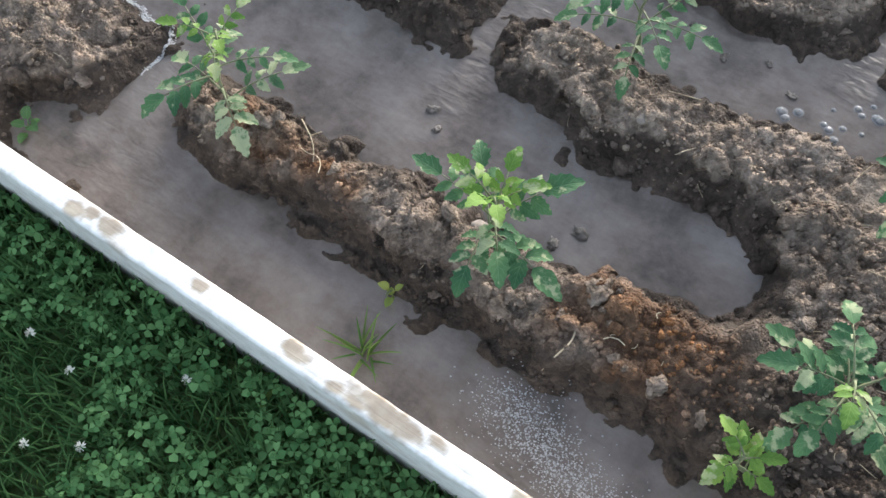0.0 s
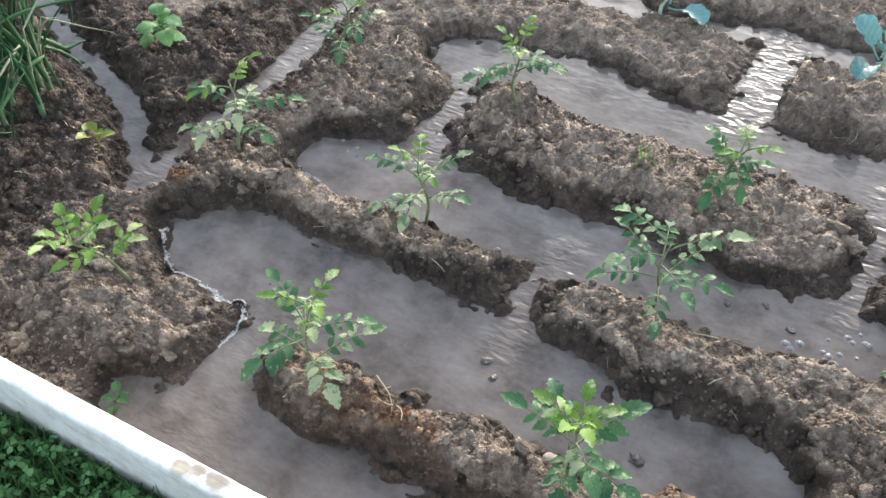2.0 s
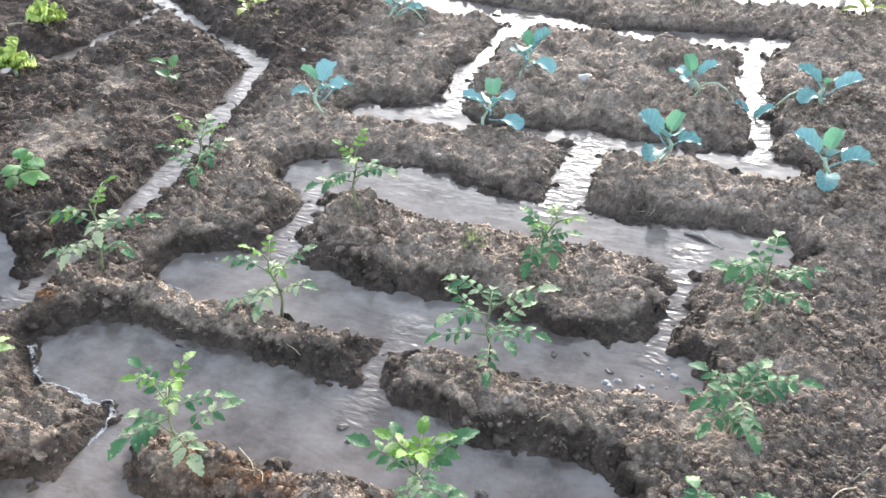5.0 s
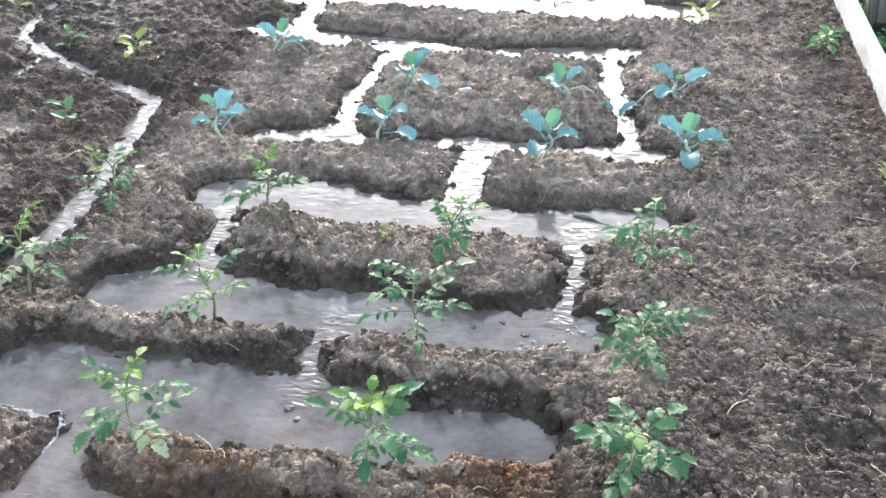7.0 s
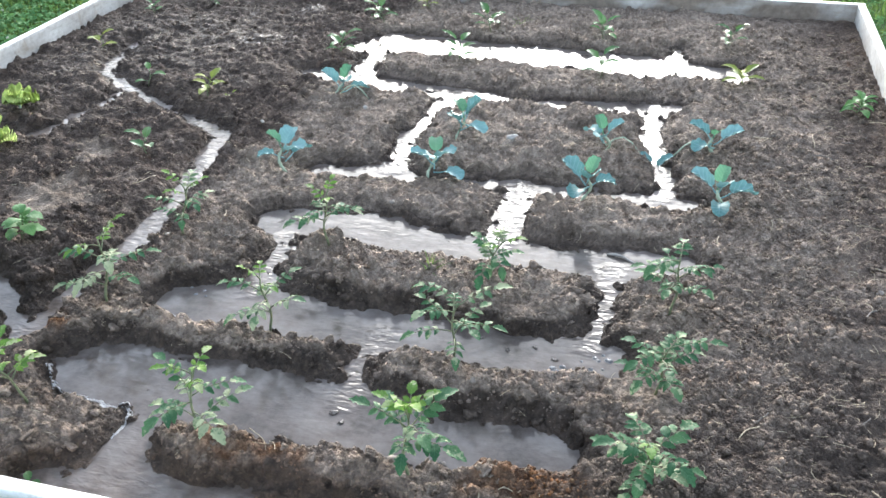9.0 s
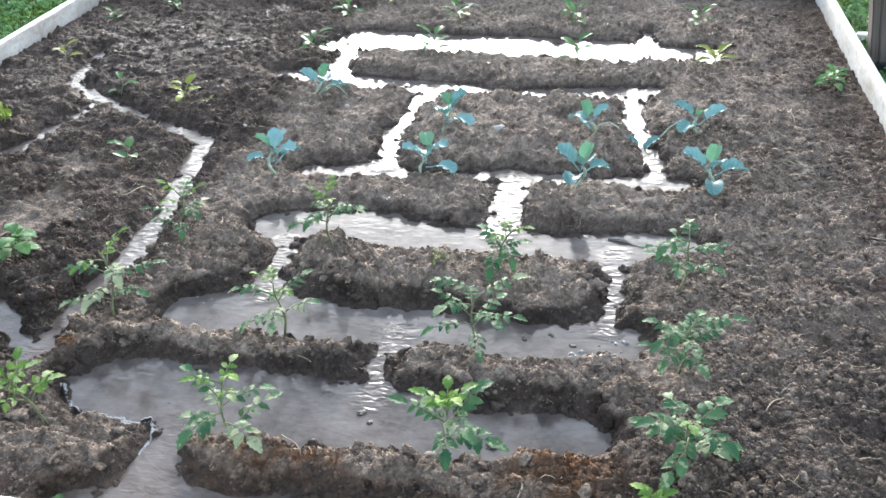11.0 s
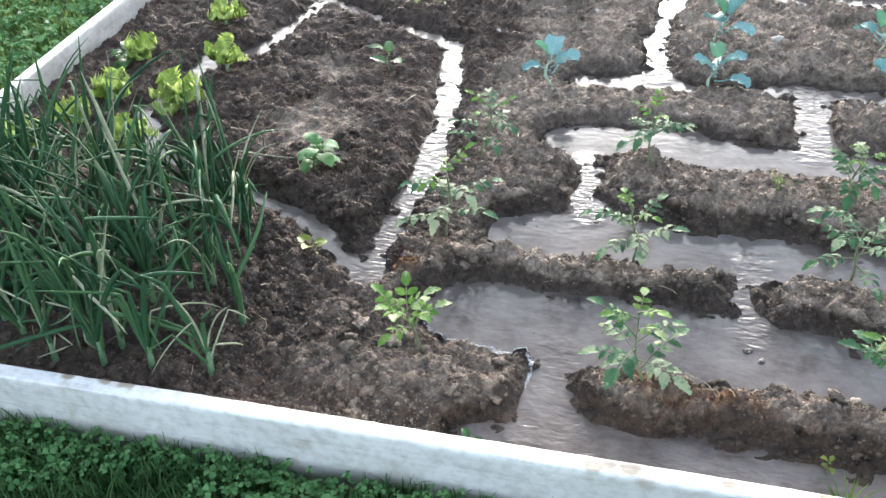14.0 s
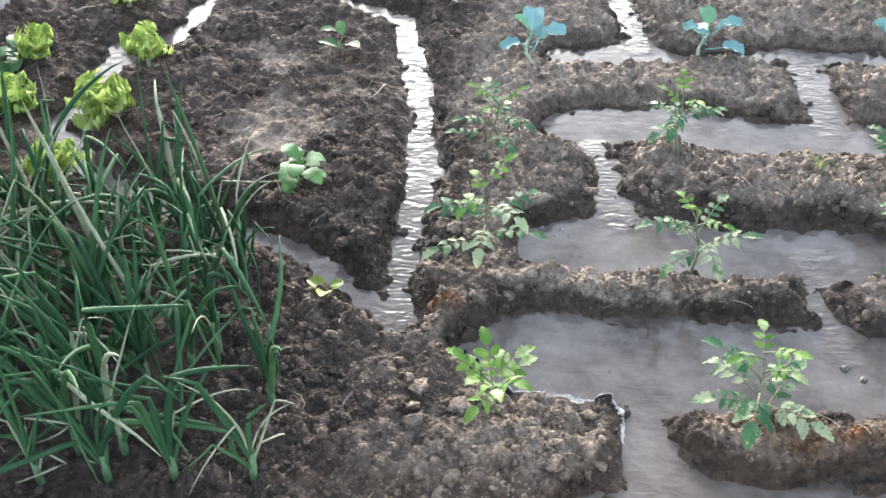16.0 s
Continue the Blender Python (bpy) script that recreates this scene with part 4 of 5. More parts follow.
def grass_tuft(x, y, z, tall, count, seed, label):
    random.seed(seed)
    top = thing("grass_tuft", (x, y, z), label, "grass tuft", "grass tufts in the bed")
    bm = bmesh.new()
    for _ in range(count):
        turn = random.uniform(0, 6.28)
        leaf_blade(bm, (random.uniform(-0.01, 0.01), random.uniform(-0.01, 0.01), 0), heading(turn, random.uniform(0.6, 1.5)), (-math.cos(turn), -math.sin(turn), 0.3), tall * random.uniform(0.5, 1.1), (0.0015, 0.002, 0.0018, 0.0013, 0.0004), 0.3, random.uniform(0.2, 1.0))
    part("foliage", bm, GRASS, top)


grass_tuft(1.0, 0.075, -0.005, 0.09, 22, 7, "small tuft of grass standing in muddy water")
grass_tuft(0.91, 1.10, ground_at(0.91, 1.10), 0.07, 14, 8, "small tuft of grass on the soil ridge")
grass_tuft(0.70, 3.70, ground_at(0.70, 3.70), 0.12, 6, 9, "thin grass by the far board")
grass_tuft(-0.45, 3.88, ground_at(-0.45, 3.88), 0.2, 6, 10, "thin grass by the far board")


# ---- lawn ----
def scatter_blades(name, label, spots, tall, wide, seed, material):
    rng = np.random.default_rng(seed)
    n = len(spots)
    turn, tilt = rng.uniform(0, 6.283, n), rng.uniform(0.05, 0.9, n)
    h, w = tall * rng.uniform(0.45, 1.2, n), wide * rng.uniform(0.6, 1.3, n)
    out = np.stack([np.cos(turn), np.sin(turn), 0 * turn], 1)
    side = np.stack([-np.sin(turn), np.cos(turn), 0 * turn], 1)
    rows = []
    for s, k in ((0, 1.0), (0.4, 0.9), (0.75, 0.6), (1.0, 0.05)):
        mid = spots + out * (h * np.sin(tilt) * s**1.6)[:, None] + np.array((0, 0, 1)) * (h * (s * np.cos(tilt * s)))[:, None]
        rows += [mid - side * (w * k)[:, None], mid + side * (w * k)[:, None]]
    verts = np.stack(rows, 1).reshape(-1, 3)
    base = np.arange(n)[:, None] * 8
    faces = np.concatenate([base + np.array(q) for q in ((0, 1, 3, 2), (2, 3, 5, 4), (4, 5, 7, 6))], 0)
    tagged(new(name, smooth_mesh(name, verts, faces, material)), label, "grass", kind="stuff")


def lawn_spots(n, x0, x1, y0, y1, seed):
    rng = np.random.default_rng(seed)
    return np.stack([rng.uniform(x0, x1, n), rng.uniform(y0, y1, n), np.full(n, -0.066)], 1)


near_lawn = lawn_spots(31000, -1.9, 2.2, -0.62, -0.022, 1)
patch = layered(near_lawn[:, 0], near_lawn[:, 1], 3.5, 7, 3)
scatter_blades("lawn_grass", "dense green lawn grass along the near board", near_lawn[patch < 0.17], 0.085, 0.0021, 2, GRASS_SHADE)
beyond = np.concatenate([
    lawn_spots(27000, -2.4, 4.5, 4.2, 5.6, 3), lawn_spots(15000, -4.5, 6.5, 5.6, 9.0, 4), lawn_spots(9000, -4.2, -2.4, 3.4, 5.7, 9), lawn_spots(11000, -2.6, -1.575, 1.0, 4.3, 5), lawn_spots(5000, 2.5, 3.6, 1.2, 4.3, 6)])
scatter_blades("lawn_grass", "sunlit green lawn beyond the raised bed", beyond[layered(beyond[:, 0], beyond[:, 1], 2.5, 17, 3) > -0.3], 0.056, 0.0034, 8, GRASS)


rough = lawn_spots(22000, -6.5, 8.0, -5.0, 9.5, 21)
keep = (rough[:, 0] < LEFT - 0.05) | (rough[:, 0] > RIGHT + 0.05) | (rough[:, 1] < -0.05) | (rough[:, 1] > 4.25)
scatter_blades("lawn_grass", "open green lawn round the raised bed", rough[keep], 0.06, 0.006, 22, GRASS)


def scatter_clover(name, label, spots, size, seed):
    rng = np.random.default_rng(seed)
    n = len(spots)
    high, turn = rng.uniform(0.02, 0.075, n), rng.uniform(0, 6.283, n)
    tipx, tipy = rng.normal(0, 0.3, n), rng.normal(0, 0.3, n)
    big = size * rng.uniform(0.6, 1.2, n)
    verts, faces = [], []
    for lobe in range(3):
        a = turn + lobe * 2.094
        ring = []
        for r, da in ((0.0, 0.0), (0.6, -0.75), (1.0, -0.42), (0.95, 0.0), (1.0, 0.42), (0.6, 0.75)):
            px, py = big * r * np.cos(a + da), big * r * np.sin(a + da)
            lift = -0.15 * r * big + (0.22 * big if abs(da) > 0.5 else 0)
            ring.append(np.stack([spots[:, 0] + px, spots[:, 1] + py, spots[:, 2] + high + px * tipx + py * tipy + lift], 1))
        verts.append(np.stack(ring, 1))
    verts = np.stack(verts, 1).reshape(-1, 3)
    base = np.arange(n * 3)[:, None] * 6
    faces = np.concatenate([base + np.array(q) for q in ((0, 1, 2, 3), (0, 3, 4, 5))], 0)
    tagged(new(name, smooth_mesh(name, verts, faces, CLOVER)), label, "clover", kind="stuff")


clover_near = lawn_spots(12000, -1.9, 2.2, -0.62, -0.03, 11)
scatter_clover("clover_leaves", "round clover leaves among the lawn grass", clover_near[layered(clover_near[:, 0], clover_near[:, 1], 3.5, 7, 3) > -0.06], 0.013, 12)
scatter_clover("clover_leaves", "clover leaves in the lawn beyond the bed", np.concatenate([lawn_spots(2500, -2.4, 4.5, 4.2, 6.0, 13), lawn_spots(3000, -2.6, -1.575, 1.0, 4.3, 14), lawn_spots(3000, 2.5, 3.6, 1.2, 4.3, 15)]), 0.022, 16)

PETAL = plain_material("clover_petal", (0.62, 0.6, 0.52), (0.82, 0.8, 0.74), 90, 0.8)


def clover_flower(x, y, seed):
    random.seed(seed)
    top = thing("clover_flower", (x, y, -0.065), "white clover flower standing in the lawn", "flower", "clover flowers in the lawn")
    bm = bmesh.new()
    tube(bm, [(0, 0, 0), (0.004, 0.002, 0.04), (0.006, 0, 0.075)], [0.0012] * 3, 4)
    part("stem", bm, CLOVER, top)
    bm = bmesh.new()
    for _ in range(26):
        w = heading(random.uniform(0, 6.28), random.uniform(-0.4, 1.5))
        leaf_blade(bm, Vector((0.006, 0, 0.078)) + w * 0.002, w, (w.y, -w.x, 0.4), 0.007, (0.001, 0.0018, 0.0015, 0.0005), 0.4, 0.3)
    part("flower_head", bm, PETAL, top)


random.seed(77)
for i in range(10):
    clover_flower(random.uniform(-0.1, 0.85), random.uniform(-0.42, -0.10), 200 + i)
for i in range(12):
    clover_flower(random.uniform(-2.4, -1.7), random.uniform(1.6, 3.8), 220 + i)


# ---- loose soil, stones and straw ----
def lump_template(seed, detail=2):
    bm = bmesh.new()
    bmesh.ops.create_icosphere(bm, subdivisions=detail, radius=1.0)
    rng = random.Random(seed)
    planes = [(Vector((rng.gauss(0, 1), rng.gauss(0, 1), rng.gauss(0, 1))).normalized(), rng.uniform(0.55, 0.95)) for _ in range(11)]
    for v in bm.verts:
        cut = min(h / max(v.co.dot(p), 1e-3) for p, h in planes)
        v.co *= min(cut, 1.25) * (1 + 0.2 * noise.noise(v.co * 1.3 + Vector((seed * 3.1, 0, 0))) + 0.42 * noise.noise(v.co * 2.9 + Vector((0, seed * 5.3, 0))))
    verts = np.array([v.co[:] for v in bm.verts])
    faces = np.array([[v.index for v in f.verts] for f in bm.faces])
    bm.free()
    return verts, faces


def loose_clods(count, seed, small, large, keep, name, label, detail=2, crowd=1.25, paler=0.75, x0=LEFT + 0.03, x1=RIGHT - 0.03, deep=3.9):
    rng = np.random.default_rng(seed)
    x, y = rng.uniform(x0, x1, count), 0.03 + rng.random(count) ** crowd * deep
    d = from_water(x, y)
    good = (d > 0.008) & (y < far_edge(x) - 0.04) & (pale_crust(x, y) < 0.3) & (layered(x, y, 6, seed, 3) + rng.normal(0, 0.12, count) > keep)
    x, y, d = x[good], y[good], d[good]
    n = len(x)
    r = small + (large - small) * rng.random(n) ** 3.5
    z = soil_height(x, y) + r * rng.uniform(-0.25, 0.45, n)
    sets = [lump_template(k, detail) for k in range(7)]
    verts, faces, wet, at = [], [], [], 0
    for k, (tv, tf) in enumerate(sets):
        pick = np.arange(n) % 7 == k
        m = pick.sum()
        a, b = rng.uniform(0, 6.283, m), rng.uniform(0, 6.283, m)
        ca, sa, cb, sb = np.cos(a), np.sin(a), np.cos(b), np.sin(b)
        v = np.repeat(tv[None], m, 0) * rng.uniform(0.65, 1.2, (m, 1, 3))
        vx, vy, vz = v[..., 0], v[..., 1] * cb[:, None] - v[..., 2] * sb[:, None], v[..., 1] * sb[:, None] + v[..., 2] * cb[:, None]
        vx, vy = vx * ca[:, None] - vy * sa[:, None], vx * sa[:, None] + vy * ca[:, None]
        v = np.stack([vx, vy, vz * 0.85], -1) * r[pick][:, None, None] + np.stack([x[pick], y[pick], z[pick]], 1)[:, None]
        verts.append(v.reshape(-1, 3))
        faces.append((tf[None] + (at + np.arange(m) * len(tv))[:, None, None]).reshape(-1, 3))
        wet.append(np.repeat(np.clip(1.4 - d[pick] / 0.04, 0, 1) * 0.8 + 0.6 * bell(x[pick], y[pick], 2.18, 0.45, 0.3, 0.4) + 0.5 * bell(x[pick], y[pick], -0.95, 3.0, 0.75, 0.8) + rng.uniform(-0.15, 0.2, m), len(tv)))
        at += m * len(tv)
    verts = np.concatenate(verts)
    humus, rust = soil_tints(verts[:, 0], verts[:, 1])
    humus = humus * paler
    me = smooth_mesh(name, verts, np.concatenate(faces), SOIL, (("wet", np.concatenate(wet)), ("humus", humus), ("rust", rust), ("crust", 0.6 * pale_crust(verts[:, 0], verts[:, 1]))))
    tagged(new(name, me), label, "soil", kind="stuff")


loose_clods(6200, 301, 0.007, 0.019, -0.06, "soil_clods", "loose crumbling soil clods on the ridges")
loose_clods(3000, 303, 0.004, 0.017, -0.02, "soil_clods", "pale dry clods and pebbles lying on the dug soil", 2, 1.0, 0.55, 1.72)
loose_clods(420, 305, 0.009, 0.024, -0.03, "soil_clods", "grey crumbling clods as big as eggs on the dug soil", 2, 1.3, 0.6, 1.70, 2.12)
loose_clods(23000, 306, 0.003, 0.008, -0.3, "soil_crumbs", "fine crumbs thickly strewn over the near ridges", 1, 1.0, 0.6, -0.5, 1.95, 1.35)
loose_clods(10000, 307, 0.003, 0.011, -0.25, "soil_crumbs", "pale dry crumbs thickly strewn on the dug soil", 1, 1.0, 0.4, 1.55, 2.1, 2.3)
loose_clods(20000, 302, 0.0025, 0.0085, -0.16, "soil_crumbs", "small soil crumbs strewn over the ridges", 1, 1.7)


def stone(name, x, y, r, seed, label, material, z=None):
    random.seed(seed)
    bm = bmesh.new()
    bmesh.ops.create_icosphere(bm, subdivisions=3, radius=r)
    ragged = 0.9 if name == "mud_lump" else 0.15
    for v in bm.verts:
        v.co = Vector((v.co.x * 1.4, v.co.y, v.co.z * 0.7)) * (1 + 0.4 * noise.noise(v.co / r * 0.9 + Vector((seed, 0, 0))) + ragged * noise.noise(v.co / r * 2.5 + Vector((0, seed, 0))))
    for f in bm.faces:
        f.smooth = True
    me = bpy.data.meshes.new(name)
    bm.to_mesh(me)
    bm.free()
    me.materials.append(material)
    ob = new(name, me)
    z = float(soil_height(np.array([x]), np.array([y]))[0]) + 0.3 * r if z is None else z
    ob.matrix_world = pose(x, y, z, 0, 0, seed * 40)
    tagged(ob, label, "stone", "stones on the soil")


STONE = plain_material("stone", (0.19, 0.155, 0.125), (0.31, 0.265, 0.22), 60, 0.85)
PALE_STONE = plain_material("pale_stone", (0.30, 0.27, 0.235), (0.44, 0.41, 0.365), 60, 0.85)
stone("stone", 0.963, 2.13, 0.018, 1, "flat pale pebble lying on the cabbage mound", PALE_STONE)
stone("stone", 1.04, 0.33, 0.012, 2, "smooth brown pebble beside a tomato stem", STONE)
stone("stone", -0.045, 0.605, 0.012, 7, "rusty orange clod at the fork of the channel", plain_material("rusty_clay", (0.13, 0.062, 0.028), (0.24, 0.12, 0.055), 90, 0.95, 0.9))
MUD_LUMP = plain_material("wet_mud_lump", (0.085, 0.069, 0.056), (0.16, 0.132, 0.11), 70, 0.55, 0.8)
random.seed(37)
for i, (x, y, r) in enumerate(((1.14, 0.39, 0.010), (1.165, 0.43, 0.012), (0.83, 0.50, 0.010), (0.86, 0.47, 0.008), (1.20, 0.86, 0.009), (1.27, 0.89, 0.008), (1.33, 0.85, 0.008), (1.12, 0.90, 0.006))):
    stone("mud_lump", x, y, 0.8 * r, 300 + i, "small lump of wet mud standing in the shallow water", MUD_LUMP, -0.1 * r)
random.seed(31)
for i in range(34):
    x, y = random.uniform(-1.4, 2.35), random.uniform(0.3, 3.9)
    if float(from_water(np.array([x]), np.array([y]))[0]) > 0.03:
        stone("stone", x, y, random.uniform(0.005, 0.010), 10 + i, "small stone half sunk in the soil", random.choice((STONE, STONE, STONE, PALE_STONE)))

STRAW = plain_material("straw", (0.34, 0.27, 0.17), (0.52, 0.44, 0.31), 60, 0.8)
BARK = plain_material("twig_bark", (0.10, 0.085, 0.07), (0.24, 0.21, 0.18), 60, 0.85)


def twig(x, y, z, long, turn, thick, seed, label, material, name="twig", rise=0.1):
    random.seed(seed)
    top = bmesh.new()
    pts = [Vector((long * (s - 0.5), 0.12 * long * math.sin(3 * s + seed), long * rise * (s - 0.5) + 0.05 * long * math.sin(5 * s))) for s in (0, 0.2, 0.4, 0.6, 0.8, 1)]
    tube(top, pts, [thick * random.uniform(0.7, 1.1) for _ in pts], 5)
    me = bpy.data.meshes.new(name)
    top.to_mesh(me)
    top.free()
    me.materials.append(material)
    ob = new(name, me)
    ob.matrix_world = pose(x, y, z, 0, 0, math.degrees(turn))
    tagged(ob, label, name, name + "s lying in the bed")


twig(1.46, 1.41, 0.003, 0.11, -0.15, 0.0055, 1, "pale grey stick floating in the muddy pool", plain_material("grey_stick", (0.22, 0.19, 0.16), (0.40, 0.36, 0.31), 60, 0.8), "stick", 0.02)
twig(-1.25, 1.945, ground_at(-1.25, 1.945) + 0.01, 0.08, 0.7, 0.003, 2, "pale dry stick lying beside a lettuce", STRAW, "stick", 0.1)
twig(-1.885, 2.43, -0.02, 0.11, 0.9, 0.009, 3, "pale weathered stick lying on the lawn", STRAW, "stick", 0.02)
random.seed(41)
for i in range(85):
    x, y = random.uniform(-1.4, 2.4), random.uniform(0.15, 3.9)
    if random.random() < 0.4:
        x = random.uniform(1.8, 2.4)
    if float(from_water(np.array([x]), np.array([y]))[0]) > 0.02:
        twig(x, y, float(soil_height(np.array([x]), np.array([y]))[0]) + 0.004, random.uniform(0.03, 0.10), random.uniform(0, 6.28), random.uniform(0.0010, 0.0024), 50 + i, "dry straw stalk lying on the soil", random.choice((STRAW, STRAW, BARK)), "straw", random.uniform(0, 0.25))


def scatter_fibres(count, seed, spots, label):
    """Short dry stalks and rootlets, each a bent three-sided strip."""
    rng = np.random.default_rng(seed)
    x, y = spots(rng, count)
    good = (from_water(x, y) > 0.01) & (y < far_edge(x) - 0.04) & (y > 0.04)
    x, y = x[good], y[good]
    n = len(x)
    long, r = 0.008 + 0.045 * rng.random(n) ** 2, rng.uniform(0.0005, 0.0011, n)
    turn, bend, rise = rng.uniform(0, 6.283, n), rng.normal(0, 0.6, n), rng.uniform(-0.1, 0.35, n)
    z = soil_height(x, y) + 0.0025
    rings = []
    for s in (-0.5, -0.17, 0.17, 0.5):
        a = turn + bend * s
        mid = np.stack([x + long * s * np.cos(a), y + long * s * np.sin(a), z + long * (rise * (s + 0.4) - 0.3 * s * s)], 1)
        side = np.stack([-np.sin(a), np.cos(a), 0 * a], 1)
        for k in range(3):
            rings.append(mid + r[:, None] * (math.cos(2.094 * k) * side + math.sin(2.094 * k) * np.array((0, 0, 1))))
    verts = np.stack(rings, 1).reshape(-1, 3)
    quads = [(3 * i + k, 3 * i + (k + 1) % 3, 3 * i + 3 + (k + 1) % 3, 3 * i + 3 + k) for i in range(3) for k in range(3)]
    faces = np.concatenate([np.arange(n)[:, None] * 12 + np.array(q) for q in quads], 0)
    tagged(new("plant_litter", smooth_mesh("plant_litter", verts, faces, STRAW)), label, "plant litter", kind="stuff")


scatter_fibres(1500, 61, lambda g, n: (g.uniform(LEFT + 0.1, 1.8, n), g.uniform(0.1, 3.9, n)), "short dry stalks and rootlets strewn on the ridges")
scatter_fibres(1100, 62, lambda g, n: (g.normal(2.08, 0.2, n).clip(1.6, RIGHT - 0.06), g.uniform(0.2, 3.9, n)), "dry roots and straw scattered on the dug soil")

# ---- foam ----
FOAM = plain_material("foam", (0.28, 0.27, 0.26), (0.55, 0.54, 0.53), 200, 0.3)


def foam(spots, small, large, seed, label, material=FOAM):
    rng = np.random.default_rng(seed)
    tv, tf = lump_template(3, 1)
    n = len(spots)
    r = small + (large - small) * rng.random(n) ** 2
    v = tv[None] * r[:, None, None] * np.array((1, 1, 0.55)) + np.concatenate([spots, np.maximum(soil_height(spots[:, 0], spots[:, 1]), 0)[:, None]], 1)[:, None]
    f = (tf[None] + (np.arange(n) * len(tv))[:, None, None]).reshape(-1, 3)
    tagged(new("foam", smooth_mesh("foam", v.reshape(-1, 3), f, material)), label, "foam", kind="stuff")


def along(points, count, spread, seed):
    rng = np.random.default_rng(seed)
    pts = np.array(points)
    u = rng.uniform(0, len(pts) - 1, count)
    i = np.minimum(u.astype(int), len(pts) - 2)
    return pts[i] + (pts[i + 1] - pts[i]) * (u - i)[:, None] + rng.normal(0, spread, (count, 2))


# ---- beyond the boards ----
def timber_material():
    m, t, b = nodes_of("weathered_post")
    c = t.nodes.new("ShaderNodeTexCoord")
    lay = t.nodes.new("ShaderNodeMapping")
    lay.inputs["Scale"].default_value = (60, 60, 2.5)
    t.links.new(c.outputs["Object"], lay.inputs["Vector"])
    n = node(t, "ShaderNodeTexNoise", Scale=1.0, Detail=6.0, Roughness=0.6)
    t.links.new(lay.outputs[0], n.inputs["Vector"])
    col = ramp(t, n.outputs["Fac"], ((0.3, (0.055, 0.042, 0.034)), (0.55, (0.115, 0.092, 0.076)), (0.75, (0.17, 0.14, 0.12))))
    t.links.new(col, b.inputs["Base Color"])
    b.inputs["Roughness"].default_value = 0.8
    bump(t, b, n.outputs["Fac"], 0.6, 0.004)
    return m


POST = timber_material()
BLACK = plain_material("black_metal", (0.012, 0.012, 0.013), (0.03, 0.03, 0.03), 40, 0.5)
BLUE = plain_material("blue_paint", (0.14, 0.22, 0.34), (0.19, 0.28, 0.41), 10, 0.55)


def boxed(name, size, m, material, parent, label="", bevel=0.005):
    bm = bmesh.new()
    box(bm, size, m, bevel)
    return part(name, bm, material, parent, label)


def build_surroundings():
    post = thing("timber_post", (2.63, 3.20, -0.065), "square brown timber post standing in a black base", "post")
    boxed("post_shaft", (0.115, 0.115, 2.4), Matrix.Identity(4), POST, post).matrix_local = pose(-0.18, 0, 1.24, 0, -8.5, 0)
    boxed("side_board", (0.035, 0.09, 2.4), Matrix.Identity(4), POST, post, "narrow brown board fixed along the post").matrix_local = pose(-0.255, -0.005, 1.24, 0, -8.5, 0)
    boxed("post_base", (0.15, 0.15, 0.09), pose(0, 0, 0.035), BLACK, post, "black metal post base")
    panel = thing("blue_panel", (2.87, 3.95, -0.065), "blue-painted panel with white edging beside the post", "panel")
    boxed("panel_sheet", (0.9, 0.03, 1.9), pose(0.48, 0, 0.97), BLUE, panel)
    boxed("white_trim", (0.035, 0.04, 1.9), pose(0.012, 0, 0.97), PAINT, panel, "white edge trim")
    plank = thing("weathered_plank", (2.72, 3.2, 0.0), "weathered white plank standing on edge outside the bed", "plank")
    boxed("plank_body", (0.04, 1.5, 0.16), pose(0.02, 0, 0.02, 0, 8, 3), PAINT, plank)
    block = thing("timber_block", (2.56, 3.62, -0.05), "short white timber offcut lying by the post", "timber offcut")
    boxed("block_body", (0.16, 0.05, 0.05), pose(0, 0, 0.02), PAINT, block)


build_surroundings()
foam(along(((1.20, 0.13), (1.28, 0.12), (1.36, 0.08), (1.46, 0.06)), 2600, 0.026, 1), 0.0008, 0.0021, 2, "small bubbles of foam where water runs in", plain_material("thin_foam", (0.2, 0.19, 0.185), (0.5, 0.49, 0.48), 200, 0.15))


def shore(x0, x1, y0, y1, count, seed):
    """Points just inside the water's edge."""
    rng = np.random.default_rng(seed)
    p = np.stack([rng.uniform(x0, x1, 60000), rng.uniform(y0, y1, 60000)], 1)
    d = from_water(p[:, 0], p[:, 1])
    return p[(d < 0.002) & (d > -0.012) & (rng.random(60000) < np.exp(-((d + 0.003) / 0.004) ** 2))][:count]


foam(shore(-0.02, 0.35, 0.28, 0.49, 2200, 3), 0.0007, 0.0021, 4, "thin line of foam along the pool's edge")
foam(shore(0.16, 0.52, 0.74, 0.83, 900, 13), 0.0006, 0.0018, 14, "thin line of foam along the pool's edge")


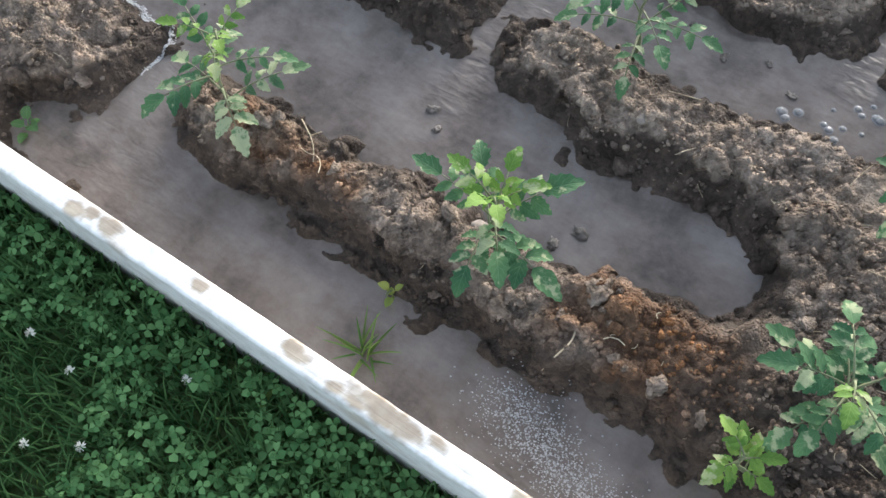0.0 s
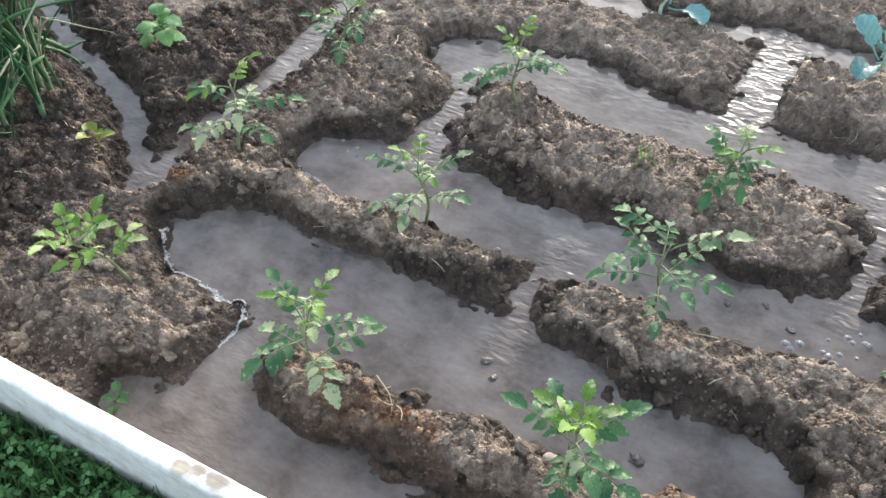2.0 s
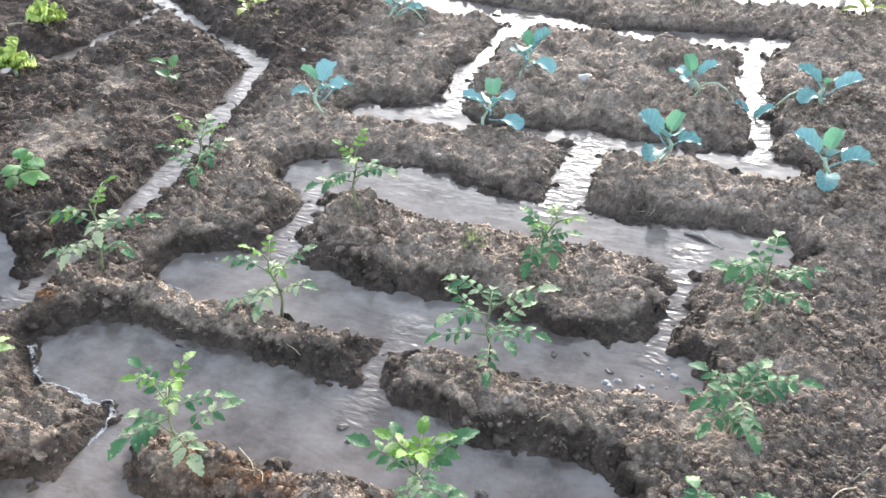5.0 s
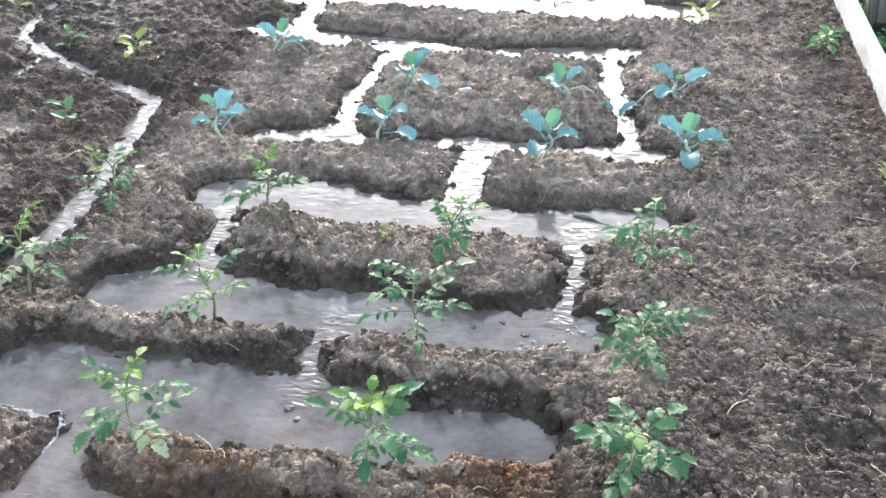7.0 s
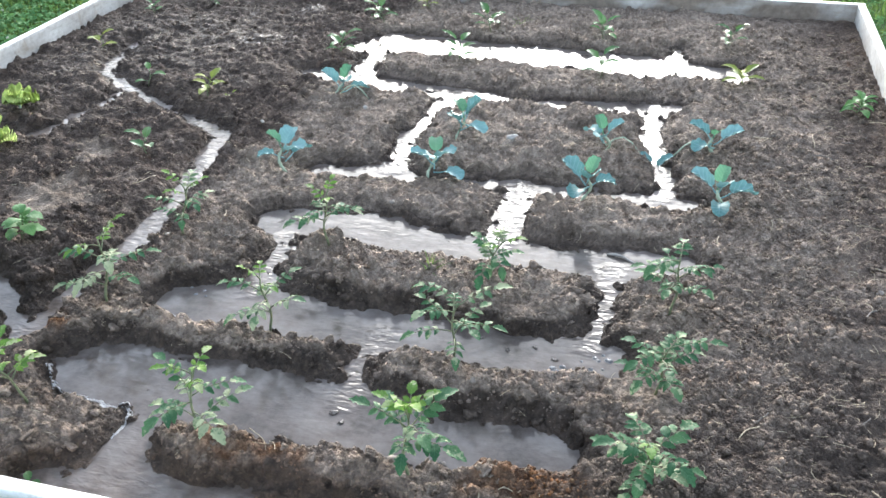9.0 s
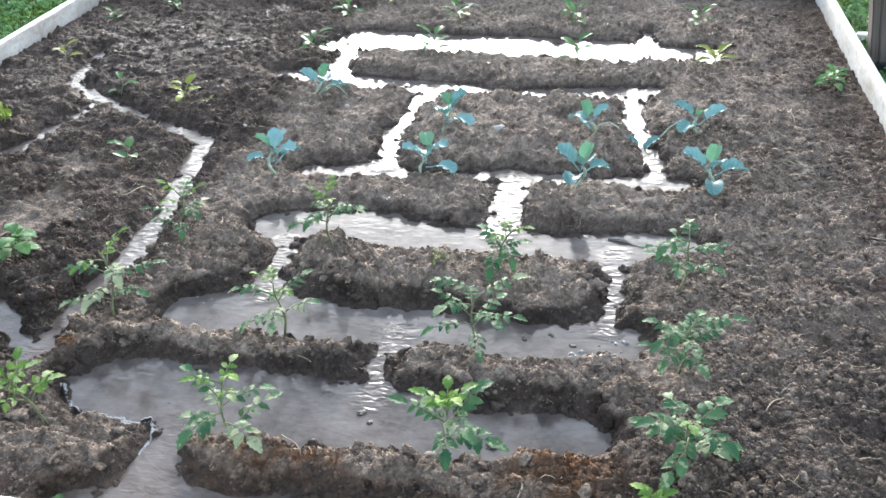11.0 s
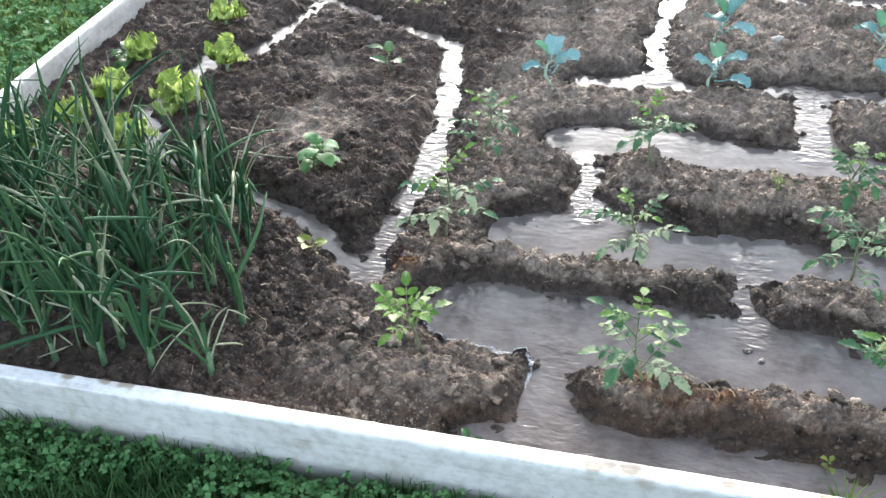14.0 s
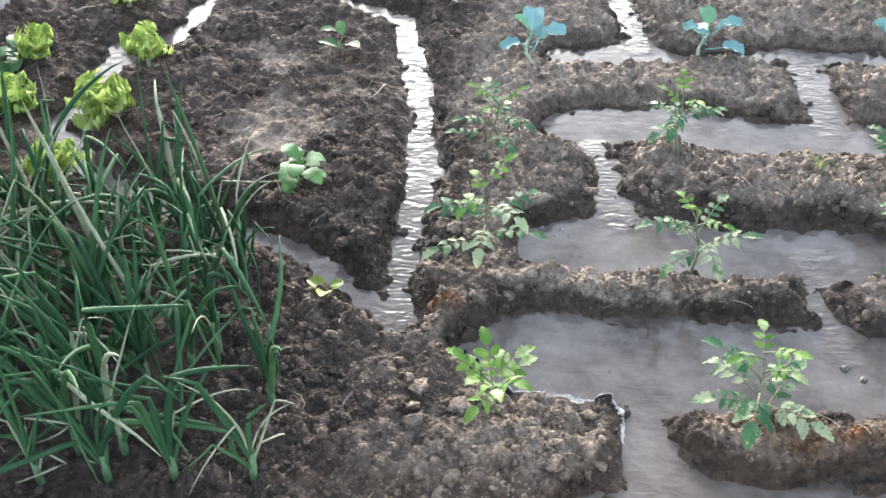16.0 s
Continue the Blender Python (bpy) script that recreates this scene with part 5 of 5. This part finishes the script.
def bubbles(spots, small, large, seed, label):
    """Clear domes afloat on the water, each on a raised wet ring."""
    m, t, b = nodes_of("bubble_film")
    b.inputs["Base Color"].default_value = (0.5, 0.49, 0.48, 1)
    b.inputs["Roughness"].default_value = 0.04
    b.inputs["IOR"].default_value = 1.4
    b.inputs["Transmission Weight"].default_value = 0.6
    rng = np.random.default_rng(seed)
    rings, sides = 6, 16
    a = np.arange(sides) * 2 * np.pi / sides
    tv = [np.stack([r * np.cos(a), r * np.sin(a), np.full(sides, h)], 1) for r, h in [(1.25, -0.05), (1.1, 0.16)] + [(np.cos(e), 0.6 * np.sin(e)) for e in np.linspace(0.1, 1.45, rings)]]
    tv = np.concatenate(tv)
    i = (np.arange(rings + 1)[:, None] * sides + np.arange(sides)).ravel()
    j = (np.arange(rings + 1)[:, None] * sides + (np.arange(sides) + 1) % sides).ravel()
    tf = np.stack([i, j, j + sides, i + sides], 1)
    r = small + (large - small) * rng.random(len(spots))
    v = tv[None] * r[:, None, None] + np.concatenate([spots, np.zeros((len(spots), 1))], 1)[:, None]
    f = (tf[None] + (np.arange(len(spots)) * len(tv))[:, None, None]).reshape(-1, 4)
    tagged(new("bubbles", smooth_mesh("bubbles", v.reshape(-1, 3), f, m)), label, "bubbles", kind="stuff")


bubbles(along(((1.33, 0.80), (1.40, 0.83), (1.47, 0.86), (1.46, 0.92)), 15, 0.018, 5), 0.004, 0.0085, 6, "large clear bubbles drifting in the pool")
bubbles(along(((0.16, 0.93), (0.22, 0.94), (0.26, 0.88)), 6, 0.015, 8), 0.003, 0.006, 9, "a few clear bubbles at the pool's end")


# ---- single clods of the near ridges ----
def clod_mesh(seed, humus):
    tv, tf = lump_template(seed + 20, 3)
    fine = np.array([0.3 * noise.noise(Vector(v) * 2.6) + 0.2 * noise.noise(Vector(v) * 6) + 0.1 * noise.noise(Vector(v) * 13) for v in tv])
    tv = 0.012 * tv * (1 + fine)[:, None]
    n = len(tv)
    return smooth_mesh("soil_clod", tv, tf, SOIL, (("wet", np.full(n, 0.12)), ("humus", np.full(n, humus)), ("rust", np.zeros(n)), ("crust", np.zeros(n))))


def build_single_clods():
    meshes = [[clod_mesh(k, h) for k in range(7)] for h in (0.0, 0.9)]
    rng = random.Random(404)
    made = 0
    while made < 290:
        x, y = rng.uniform(-0.45, 1.75), rng.uniform(0.06, 1.25)
        d = float(from_water(np.array([x]), np.array([y]))[0])
        if d < 0.022 or float(layered(np.array([x]), np.array([y]), 7, 55, 2)[0]) < rng.uniform(-0.25, 0.1):
            continue
        r = 0.006 + 0.015 * rng.random() ** 2.6
        ob = new("soil_clod", meshes[x < -0.08][made % 7])
        ob.parent = GROUND_SOIL
        z = float(soil_height(np.array([x]), np.array([y]))[0]) + 0.15 * r
        ob.matrix_local = pose(x, y, z, rng.uniform(-40, 40), rng.uniform(-40, 40), rng.uniform(0, 360)) @ Matrix.Diagonal((r * rng.uniform(0.9, 1.4) / 0.012, r / 0.012, r * rng.uniform(0.6, 0.95) / 0.012, 1))
        made += 1


build_single_clods()
